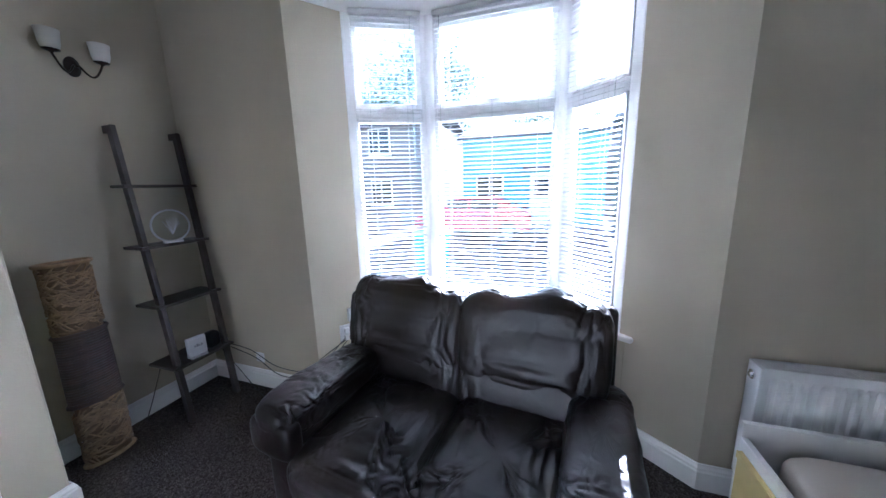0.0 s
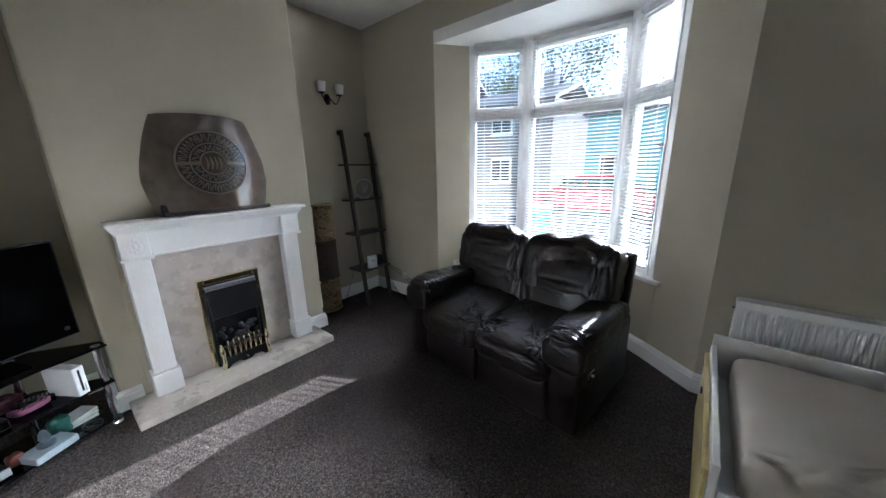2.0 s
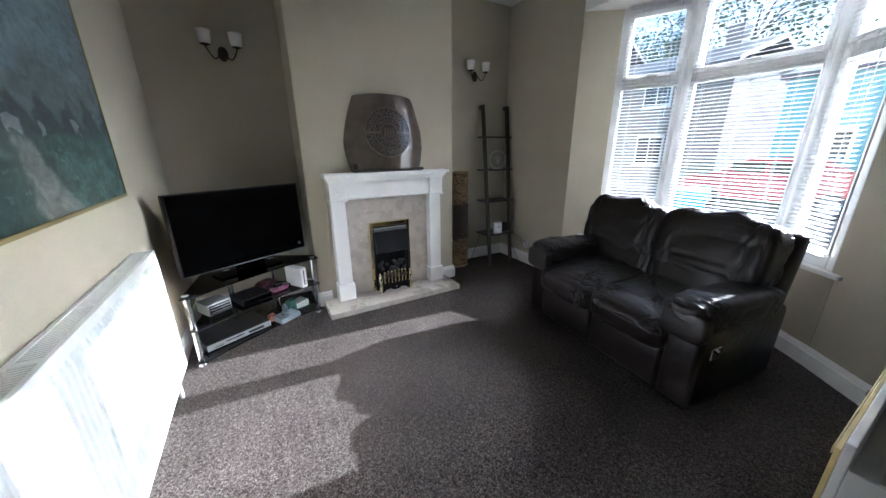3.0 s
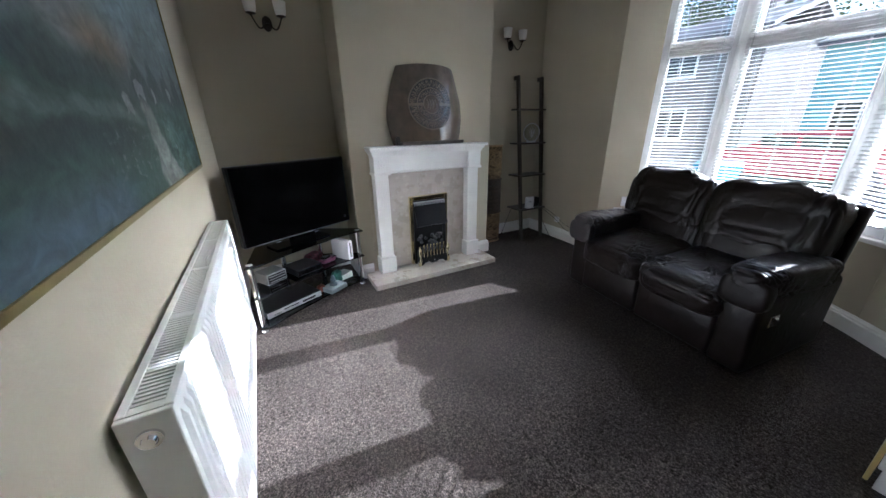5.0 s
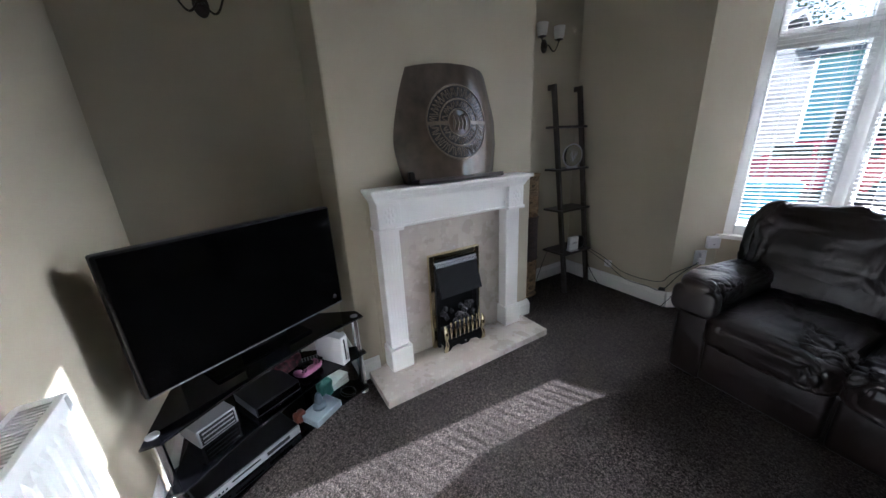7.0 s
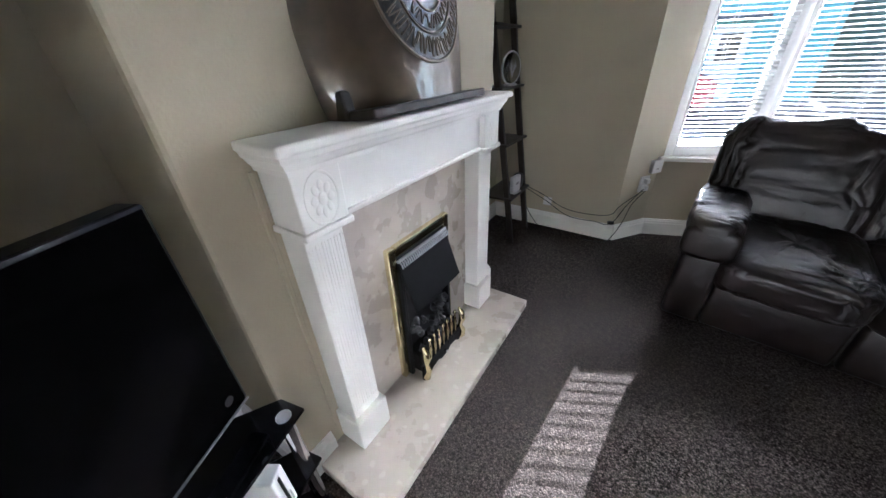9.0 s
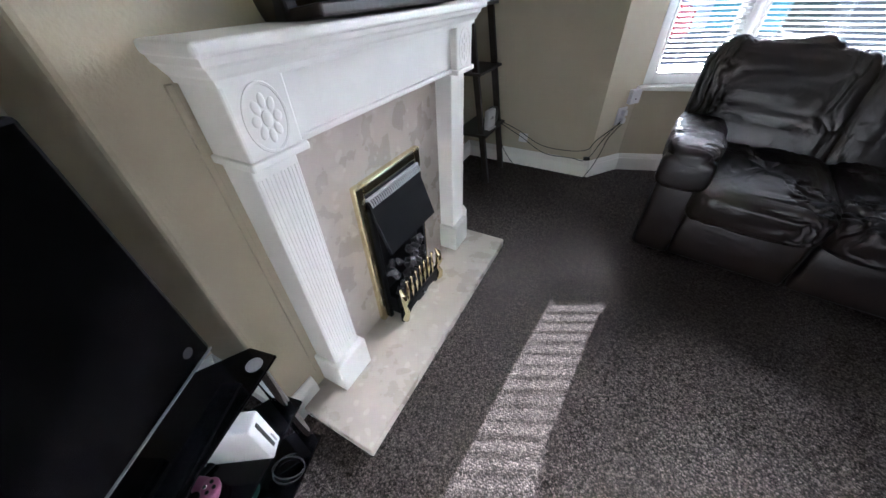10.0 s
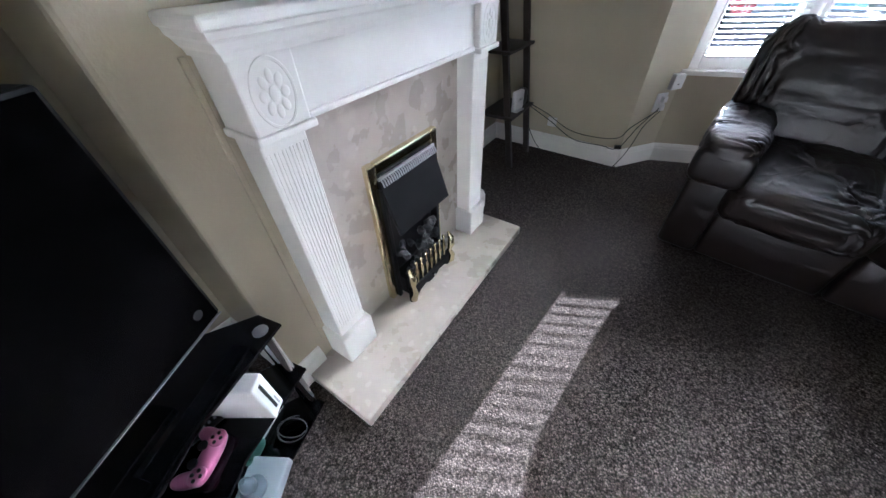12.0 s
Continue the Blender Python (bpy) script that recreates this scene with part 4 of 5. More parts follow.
# ---- glazed plaque on the mantel ----
def mantel_plaque():
    """A wide bowed dish with bulging sides, standing on its edge and leaning on the breast."""
    m = pose(0.100, 0.012, 1.175, 0, -7, 0)
    glaze = material("bronze_glaze", (0.130, 0.094, 0.066), 0.32, metal=0.35, color2=(0.060, 0.042, 0.030), scale=12, bump=0.12, bump_scale=30, coat=1.0)
    gt = glaze.node_tree
    gb = gt.nodes["Principled BSDF"]
    gb.inputs["Coat IOR"].default_value, gb.inputs["Coat Roughness"].default_value = 1.9, 0.05
    ripple = gt.nodes.new("ShaderNodeTexNoise")
    ripple.inputs["Scale"].default_value, ripple.inputs["Detail"].default_value = 9, 3
    gt.links.new(gt.nodes["Texture Coordinate"].outputs["Object"], ripple.inputs["Vector"])
    rb = gt.nodes.new("ShaderNodeBump")
    rb.inputs["Strength"].default_value, rb.inputs["Distance"].default_value = 0.35, 0.01
    gt.links.new(ripple.outputs["Fac"], rb.inputs["Height"])
    gt.links.new(rb.outputs["Normal"], gb.inputs["Coat Normal"])
    pl = thing("wall_plaque", m, "bronze-glazed bowed ceramic plaque with a round carved medallion", "plaque")
    H, top, mid = 0.610, 0.312, 0.368
    bm = bmesh.new()
    nu, nv = 40, 28
    grids = []
    for off in (0.0, -0.022):
        g = []
        for j in range(nv + 1):
            v = j / nv
            half = top + (mid - top) * math.sin(math.pi * v) ** 0.85
            row = []
            for i in range(nu + 1):
                u = -1 + 2 * i / nu
                x = 0.055 * (1 - u * u) - 0.075 * abs(u) ** 3 + off
                z = v * H + 0.012 * (1 - u * u) * (1 if v > 0.5 else -1) * abs(2 * v - 1) ** 4
                x += 0.004 * noise.noise(Vector((u * 6, v * 6, 1)))
                row.append(bm.verts.new((x, u * half, max(z, 0.0))))
            g.append(row)
        grids.append(g)
        for r0, r1 in zip(g, g[1:]):
            for k in range(nu):
                bm.faces.new((r0[k], r0[k + 1], r1[k + 1], r1[k]))
    f0, f1 = grids
    rim = [f0[0][k] for k in range(nu + 1)] + [f0[j][nu] for j in range(1, nv + 1)] + [f0[nv][k] for k in range(nu - 1, -1, -1)] + [f0[j][0] for j in range(nv - 1, 0, -1)]
    rim2 = [f1[0][k] for k in range(nu + 1)] + [f1[j][nu] for j in range(1, nv + 1)] + [f1[nv][k] for k in range(nu - 1, -1, -1)] + [f1[j][0] for j in range(nv - 1, 0, -1)]
    for k in range(len(rim)):
        n2 = (k + 1) % len(rim)
        bm.faces.new((rim[k], rim[n2], rim2[n2], rim2[k]))
    part("dish", bm, glaze, pl, smooth=50)
    dark = material("dark_glaze_ground", (0.022, 0.017, 0.015), 0.4, color2=(0.012, 0.009, 0.008), scale=40, bump=0.4, bump_scale=60, coat=1.0)
    bronze = material("bare_bronze_relief", (0.20, 0.155, 0.11), 0.4, metal=0.2, color2=(0.13, 0.10, 0.07), scale=20, coat=0.6)
    zc = H / 2 + 0.010

    def on_bow(r, ang, proud):
        """A point of the medallion, on the bowed face."""
        y = r * math.cos(ang)
        u = abs(y) / mid
        return Vector((0.055 * (1 - u * u) - 0.075 * u ** 3 + proud, y, zc + r * math.sin(ang)))

    # the sunk dark ground of two bands, with rims between them
    for r0, r1 in ((0.132, 0.192), (0.078, 0.120)):
        bm = bmesh.new()
        loops = [[bm.verts.new(on_bow(r, 2 * math.pi * k / 64, h)) for k in range(64)] for r, h in ((r0, -0.004), (r0, 0.005), ((r0 + r1) / 2, 0.0055), (r1, 0.005), (r1, -0.004))]
        for u0, u1 in zip(loops, loops[1:]):
            for k in range(64):
                bm.faces.new((u0[k], u0[(k + 1) % 64], u1[(k + 1) % 64], u1[k]))
        part("dark_band", bm, dark, pl, "dark sunk band", smooth=40)
    for r, t in ((0.198, 0.0050), (0.126, 0.0040), (0.073, 0.0040)):
        part("ring", tube(bmesh.new(), [on_bow(r, 2 * math.pi * k / 64, 0.005) for k in range(64)], t, 6, closed=True), bronze, pl, smooth=60)
    # raised lattice of scrolls in both bands
    rng = random.Random(3)
    for r0, cnt, w in ((0.162, 60, 0.024), (0.099, 36, 0.015)):
        for k in range(cnt):
            a0 = 2 * math.pi * k / cnt
            turn = rng.uniform(0, 6.28)
            pts = [on_bow(r0 + w * math.sin(turn + 5.0 * j / 7), a0 + (j / 7 - 0.5) * 7.0 / cnt + 0.35 / cnt * math.cos(turn + 5.0 * j / 7), 0.007) for j in range(8)]
            part("scroll", tube(bmesh.new(), pts, 0.0022, 5), bronze, pl)
    for s in (-1, 1):
        ends = [on_bow(r, 0 if s > 0 else math.pi, 0.009) for r in (0.072, 0.11, 0.15, 0.197)]
        bm = bmesh.new()
        rows = [[bm.verts.new(q + Vector((dx, 0, dz))) for dx, dz in ((0, -0.010), (0, 0.010), (-0.010, 0.010), (-0.010, -0.010))] for q in ends]
        for u0, u1 in zip(rows, rows[1:]):
            for k in range(4):
                bm.faces.new((u0[k], u0[(k + 1) % 4], u1[(k + 1) % 4], u1[k]))
        bm.faces.new(rows[0]), bm.faces.new(rows[-1][::-1])
        part("bar", bm, bronze, pl)
    bm = bmesh.new()
    for k in range(4):
        y = -0.036 + 0.024 * k
        tube(bm, [(0.056, y - 0.004, zc - 0.040), (0.060, y + 0.004, zc - 0.005), (0.058, y - 0.002, zc + 0.040)], [0.004, 0.009, 0.004], 6)
    part("centre_motif", bm, bronze, pl, smooth=60)
    part("base_bar", boxed(-0.05, 0.062, -0.30, 0.30, -0.002, 0.024, 0.006), DARK_WOOD, pl, "dark wooden base bar")
    part("easel_arm", boxed(-0.09, -0.03, -0.31, -0.27, -0.002, 0.075, 0.008), DARK_WOOD, pl)
    for s in (-1, 1):
        part("corner_knob", lathe(bmesh.new(), [(0.016, -0.01), (0.017, 0.006), (0.008, 0.014)], 12, Matrix.Translation((-0.045, s * 0.275, H - 0.004))), dark, pl, smooth=50)


mantel_plaque()


# ---- radiators ----
def radiator(m, length, z0, z1, label):
    """A steel panel radiator: pressed flutes in front, side panels and a slotted top grille. Local x along, -y to the room."""
    r = thing("radiator", m, label, "radiator")
    D = 0.10
    bm = bmesh.new()
    n = int(length / 0.033)
    pts = []
    for k in range(n):
        x = 0.03 + (length - 0.06) * k / n
        s = (length - 0.06) / n
        pts += [(x, 0.0), (x + s * 0.22, -0.009), (x + s * 0.60, -0.009), (x + s * 0.82, 0.0)]
    pts = [(0.0, 0.0)] + pts + [(length, 0.0)]
    def strip(y_off, zz):
        return [bm.verts.new((x, -D + 0.010 + y * y_off, zz)) for x, y in pts]
    levels = [strip(0.0, z0), strip(0.0, z0 + 0.035), strip(1.0, z0 + 0.055), strip(1.0, z1 - 0.055), strip(0.0, z1 - 0.035), strip(0.0, z1)]
    for u, w in zip(levels, levels[1:]):
        for k in range(len(pts) - 1):
            bm.faces.new((u[k], u[k + 1], w[k + 1], w[k]))
    part("front_panel", bm, RADIATOR, r)
    part("back_panel", boxed(0.01, length - 0.01, -0.030, -0.020, z0, z1 - 0.01, 0.003), RADIATOR, r)
    for x in (0.0, length):
        part("side_panel", boxed(x - 0.006, x + 0.006, -D + 0.004, -0.012, z0 + 0.01, z1 + 0.004, 0.003), RADIATOR, r)
    bm = bmesh.new()
    box(bm, 0.006, length - 0.006, -D + 0.004, -D + 0.020, z1, z1 + 0.006, 0.002), box(bm, 0.006, length - 0.006, -0.028, -0.012, z1, z1 + 0.006, 0.002)
    for k in range(5):
        x = 0.006 + (length - 0.03) * k / 4
        box(bm, x, x + 0.018, -D + 0.020, -0.028, z1, z1 + 0.005)
    grille = part("top_grille", bm, RADIATOR, r)
    count = min(int(length / 0.0125), 150)
    bar = part("grille_bar", boxed(-0.0032, 0.0032, -D + 0.018, -0.026, z1 - 0.004, z1 + 0.004), RADIATOR, grille)
    step = (length - 0.04) / count
    bar.matrix_basis = pose(0.02, 0, 0)
    for k in range(1, count):
        again(bar, pose(0.02 + k * step, 0, 0))
    for x, s in ((0.0, -1), (length, 1)):
        part("plug", lathe(bmesh.new(), [(0.020, 0), (0.020, 0.006), (0.013, 0.007), (0.010, 0.014), (0.004, 0.014)], 16, Matrix.Translation((x + s * 0.006, -0.052, z1 - 0.045)) @ Matrix.Rotation(s * radians(90), 4, "Y")), CHROME, r, smooth=40)
    for x in (0.05, length - 0.05):
        part("valve_pipe", tube(bmesh.new(), [(x, -0.05, z0 + 0.02), (x, -0.05, 0.0)], 0.009, 10), RADIATOR, r, smooth=60)
    for x in (0.15, length - 0.15):
        part("bracket", boxed(x - 0.015, x + 0.015, -0.022, 0.0, z0 + 0.06, z1 - 0.05, 0.002), RADIATOR, r)
    return r


# facing into the room from the wall behind: local x runs back along the wall
radiator(Matrix.Translation((2.15, back_y(2.15), 0)) @ Matrix.Rotation(radians(180), 4, "Z"), 1.41, 0.16, 0.868, "white double-panel radiator below a landscape painting")
radiator(pose(2.89, FRONT, 0, 0, 0, 0), 1.10, 0.14, 0.685, "white fluted panel radiator behind a low bed")


# ---- landscape painting ----
def painting_material():
    """Loose oil landscape in blue-greens: pale sky, a peak, dark firs, white cottages, a sandy track, a meadow and a pond."""
    m = bpy.data.materials.new("landscape_oil_paint")
    m.use_nodes = True
    nt = m.node_tree
    b = nt.nodes["Principled BSDF"]
    b.inputs["Roughness"].default_value = 0.5
    tc = nt.nodes.new("ShaderNodeTexCoord")
    sep = nt.nodes.new("ShaderNodeSeparateXYZ")
    nt.links.new(tc.outputs["Generated"], sep.inputs[0])

    def noise_node(scale, detail):
        n = nt.nodes.new("ShaderNodeTexNoise")
        n.inputs["Scale"].default_value, n.inputs["Detail"].default_value = scale, detail
        nt.links.new(tc.outputs["Generated"], n.inputs["Vector"])
        return n.outputs["Fac"]

    def calc(op, p, q=0.0):
        n = nt.nodes.new("ShaderNodeMath")
        n.operation = op
        for i, v in enumerate((p, q)):
            if isinstance(v, (int, float)):
                n.inputs[i].default_value = v
            else:
                nt.links.new(v, n.inputs[i])
        return n.outputs[0]

    def step(value, lo, hi):
        """0 below lo, 1 above hi."""
        mr = nt.nodes.new("ShaderNodeMapRange")
        mr.inputs["From Min"].default_value, mr.inputs["From Max"].default_value = lo, hi
        nt.links.new(value, mr.inputs["Value"])
        return mr.outputs["Result"]

    def near(value, centre, half, soft=0.5):
        d = calc("ABSOLUTE", calc("SUBTRACT", value, centre))
        mr = nt.nodes.new("ShaderNodeMapRange")
        mr.inputs["From Min"].default_value, mr.inputs["From Max"].default_value = half * (1 - soft), half
        mr.inputs["To Min"].default_value, mr.inputs["To Max"].default_value = 1, 0
        nt.links.new(d, mr.inputs["Value"])
        return mr.outputs["Result"]

    def blend(mask, col, src):
        mix = nt.nodes.new("ShaderNodeMixRGB")
        mix.inputs[2].default_value = (*col, 1)
        nt.links.new(mask, mix.inputs[0])
        if src is None:
            mix.inputs[1].default_value = (0.17, 0.22, 0.235, 1)
        else:
            nt.links.new(src, mix.inputs[1])
        return mix.outputs[0]

    big, mid, fine = noise_node(6, 6), noise_node(16, 6), noise_node(45, 5)
    w = calc("MULTIPLY", calc("SUBTRACT", big, 0.5), 0.16)
    w2 = calc("MULTIPLY", calc("SUBTRACT", mid, 0.5), 0.09)
    u = calc("ADD", sep.outputs["X"], w2)
    v = calc("ADD", calc("ADD", sep.outputs["Z"], calc("MULTIPLY", w, 0.5)), calc("MULTIPLY", w2, 0.5))
    inv = lambda q: calc("SUBTRACT", 1.0, q)
    out = blend(step(big, 0.42, 0.62), (0.125, 0.160, 0.155), None)                                        # sky
    out = blend(calc("MULTIPLY", near(u, 0.60, 0.20, 0.9), near(v, 0.37, 0.09, 0.9)), (0.185, 0.145, 0.10), out)   # warm glow
    peak = calc("SUBTRACT", 0.55, calc("MULTIPLY", calc("ABSOLUTE", calc("SUBTRACT", u, 0.30)), 1.1))
    out = blend(calc("MULTIPLY", inv(step(calc("SUBTRACT", v, peak), -0.02, 0.02)), 0.8), (0.10, 0.12, 0.115), out)
    # pointed firs
    saw = calc("ABSOLUTE", calc("SUBTRACT", calc("FRACT", calc("MULTIPLY", u, 9.0)), 0.5))
    top = calc("ADD", calc("MULTIPLY", saw, 0.20), calc("ADD", 0.30, calc("MULTIPLY", w, 1.2)))
    firs = calc("MULTIPLY", inv(step(calc("SUBTRACT", v, top), -0.015, 0.02)), inv(step(u, 0.48, 0.56)))
    out = blend(calc("MULTIPLY", firs, 0.92), (0.022, 0.034, 0.034), out)
    far = calc("MULTIPLY", inv(step(calc("SUBTRACT", v, calc("ADD", 0.34, calc("MULTIPLY", w, 1.6))), -0.02, 0.03)), step(u, 0.48, 0.60))
    out = blend(far, (0.032, 0.048, 0.044), out)
    out = blend(inv(step(v, 0.262, 0.285)), (0.045, 0.072, 0.060), out)                                   # land
    out = blend(calc("MULTIPLY", near(v, 0.225, 0.03, 0.6), step(u, 0.46, 0.54)), (0.135, 0.175, 0.155), out)   # far bank
    meadow = calc("MULTIPLY", inv(step(u, 0.33, 0.40)), inv(step(v, 0.24, 0.28)))
    out = blend(calc("MULTIPLY", meadow, step(mid, 0.44, 0.56)), (0.090, 0.150, 0.132), out)
    out = blend(calc("MULTIPLY", calc("MULTIPLY", near(v, 0.175, 0.045, 0.7), step(u, 0.50, 0.56)), 0.9), (0.020, 0.030, 0.028), out)
    out = blend(calc("MULTIPLY", calc("MULTIPLY", step(u, 0.62, 0.72), inv(step(v, 0.05, 0.12))), 0.9), (0.105, 0.145, 0.170), out)   # pond
    # the track widens towards the foot of the picture
    edge = calc("SUBTRACT", calc("ABSOLUTE", calc("SUBTRACT", u, calc("ADD", 0.385, calc("MULTIPLY", v, 0.26)))), calc("SUBTRACT", 0.080, calc("MULTIPLY", v, 0.22)))
    track = calc("MULTIPLY", inv(step(edge, -0.008, 0.012)), inv(step(v, 0.25, 0.268)))
    out = blend(calc("MULTIPLY", track, calc("ADD", 0.55, calc("MULTIPLY", mid, 0.5))), (0.27, 0.275, 0.245), out)
    reeds = calc("MULTIPLY", step(fine, 0.56, 0.66), calc("MULTIPLY", near(v, 0.13, 0.09, 0.7), near(u, 0.60, 0.14, 0.6)))
    out = blend(calc("MULTIPLY", reeds, 0.75), (0.24, 0.27, 0.25), out)
    flecks = calc("MULTIPLY", step(fine, 0.60, 0.70), meadow)
    out = blend(calc("MULTIPLY", flecks, 0.75), (0.21, 0.26, 0.24), out)
    for xx, zz, hw, hh in ((0.455, 0.295, 0.022, 0.026), (0.365, 0.300, 0.014, 0.020), (0.555, 0.262, 0.022, 0.026), (0.205, 0.300, 0.020, 0.020)):
        gable = calc("ADD", calc("MULTIPLY", calc("ABSOLUTE", calc("SUBTRACT", u, xx)), 0.5), v)
        hut = calc("MULTIPLY", near(u, xx, hw, 0.25), near(gable, zz, hh, 0.25))
        out = blend(calc("MULTIPLY", hut, 0.85), (0.30, 0.315, 0.315), out)
    # brushwork: strokes that lighten and darken the paint
    brush = nt.nodes.new("ShaderNodeTexNoise")
    brush.inputs["Scale"].default_value, brush.inputs["Detail"].default_value, brush.inputs["Distortion"].default_value = 22, 7, 1.2
    nt.links.new(tc.outputs["Generated"], brush.inputs["Vector"])
    stroke = nt.nodes.new("ShaderNodeMapRange")
    stroke.inputs["From Min"].default_value, stroke.inputs["From Max"].default_value = 0.32, 0.68
    stroke.inputs["To Min"].default_value, stroke.inputs["To Max"].default_value = 0.42, 0.90
    nt.links.new(brush.outputs["Fac"], stroke.inputs["Value"])
    tone = nt.nodes.new("ShaderNodeHueSaturation")
    tone.inputs["Saturation"].default_value = 1.15
    nt.links.new(stroke.outputs["Result"], tone.inputs["Value"])
    nt.links.new(out, tone.inputs["Color"])
    nt.links.new(tone.outputs["Color"], b.inputs["Base Color"])
    bn = nt.nodes.new("ShaderNodeBump")
    bn.inputs["Strength"].default_value, bn.inputs["Distance"].default_value = 0.4, 0.004
    nt.links.new(fine, bn.inputs["Height"])
    nt.links.new(bn.outputs["Normal"], b.inputs["Normal"])
    return m


def painting():
    x0, x1, z0, z1 = 0.692, 2.30, 1.15, 2.15
    L = x1 - x0
    p = thing("painting", Matrix.Translation((x0, back_y(x0) + 0.003, 1.15)) @ Matrix.Rotation(radians(0.4), 4, "Y"), "large thin-edged canvas of a misty green landscape with cottages", "painting")
    gold = material("gilded_edge", (0.24, 0.19, 0.065), 0.5, metal=0.2, color2=(0.17, 0.125, 0.04), scale=15)
    part("stretcher", boxed(0, L, 0, 0.034, 0, z1 - z0, 0.003), gold, p, "ochre painted canvas edge")
    for x0b, x1b, z0b, z1b in ((0, L, 0, 0.014), (0, 0.008, 0.0145, z1 - z0), (L - 0.008, L, 0.0145, z1 - z0)):
        part("edge_strip", boxed(x0b, x1b, 0.034, 0.041, z0b, z1b, 0.001), gold, p)
    part("canvas", boxed(0.004, L - 0.004, 0.034, 0.037, 0.004, z1 - z0 - 0.004), painting_material(), p)


painting()


# ---- low white bed beside the second radiator ----
def low_bed():
    bd = thing("child_bed", pose(2.81, 1.475, 0, 0, 0, 0), "low white child's bed with a bare cream mattress", "bed")
    L, W = 1.30, 0.98
    part("back_board", boxed(0.0, L, -0.022, 0.0, 0.06, 0.50, 0.003), WHITE_BOARD, bd)
    part("end_board", boxed(-0.004, 0.020, -W, -0.023, 0.10, 0.44, 0.004), WHITE_BOARD, bd)
    part("front_board", boxed(0.022, L, -W - 0.02, -W, 0.10, 0.36, 0.004), WHITE_BOARD, bd)
    part("lower_panel", boxed(-0.020, -0.006, -W + 0.01, -0.05, 0.02, 0.40, 0.003), YELLOW_WOOD, bd, "pale yellow side panel")
    part("panel_lip", boxed(-0.026, -0.0205, -W + 0.01, -0.05, 0.37, 0.40, 0.002), YELLOW_WOOD, bd)
    part("handle", boxed(-0.034, -0.0265, -0.40, -0.36, 0.34, 0.358, 0.002), BLACK_METAL, bd)
    part("base", boxed(0.022, L, -W + 0.002, -0.024, 0.10, 0.26), WHITE_BOARD, bd)
    bm = pillow(bmesh.new(), L - 0.08, W - 0.10, 0.22, Matrix.Translation((L / 2 + 0.045, -W / 2, 0.345)), ex=0.12, ez=0.3, n=120, wrinkle=0.020, freq=4.5)
    part("mattress", bm, MATTRESS, bd, "bare cream quilted mattress", smooth=60)
    for x in (0.03, L - 0.03):
        for y in (-W + 0.03, -0.05):
            part("leg", boxed(x - 0.02, x + 0.02, y - 0.02, y + 0.02, 0, 0.10, 0.003), WHITE_BOARD, bd)
    return bd


low_bed()


# ---- sockets, junction box and cables beside the bay ----
RV = (Vector((*INSET[0], 0)) - Vector((*a, 0))).normalized()
RN = math.atan2(RV.y, RV.x)


def on_reveal(s, z):
    return Matrix.Translation(Vector((*a, 0)) + RV * s + Vector((0, 0, z))) @ Matrix.Rotation(RN, 4, "Z")


jb = thing("junction_box", on_reveal(0.265, 0.515), "white square junction box fixed beside the sill", "junction box")
part("box", boxed(-0.045, 0.045, -0.032, 0.0, 0, 0.095, 0.005), WHITE_PLASTIC, jb)
part("mark", boxed(-0.006, 0.006, -0.034, -0.0315, 0.03, 0.036), BLACK_PLASTIC, jb)
so2 = thing("wall_socket", on_reveal(0.20, 0.375), "white twin wall socket with black plugs", "wall socket")
part("plate", boxed(-0.043, 0.043, -0.010, 0.0, 0, 0.12, 0.004), WHITE_PLASTIC, so2)
for zz in (0.015, 0.068):
    part("plug", boxed(-0.018, 0.018, -0.042, -0.0102, zz, zz + 0.038, 0.006), WHITE_PLASTIC, so2)
so3 = thing("phone_socket", pose(0.07, 1.724, 0.195, 0, 0, -1.7), "small white phone socket above the skirting board", "phone socket")
part("plate", boxed(-0.035, 0.035, -0.012, 0.0, 0, 0.07, 0.004), WHITE_PLASTIC, so3)
part("screw", lathe(bmesh.new(), [(0.004, 0), (0.004, 0.002)], 8, Matrix.Translation((0, -0.012, 0.035)) @ Matrix.Rotation(radians(90), 4, "X")), CHROME, so3)


def cable(pts, r=0.0032):
    """A slack cable through a few hanging points."""
    pts = [Vector(p) for p in pts]
    fine = []
    for i in range(len(pts) - 1):
        p0, p1, p2, p3 = pts[max(i - 1, 0)], pts[i], pts[i + 1], pts[min(i + 2, len(pts) - 1)]
        for k in range(8):
            t = k / 8
            fine.append(0.5 * ((2 * p1) + (p2 - p0) * t + (2 * p0 - 5 * p1 + 4 * p2 - p3) * t * t + (3 * p1 - p0 - 3 * p2 + p3) * t ** 3))
    fine.append(pts[-1])
    ob = part("cable", tube(bmesh.new(), fine, r, 6), CABLE, smooth=60)
    tagged(ob, "thin black cable hanging slack along the wall", "cable", "loose cables")


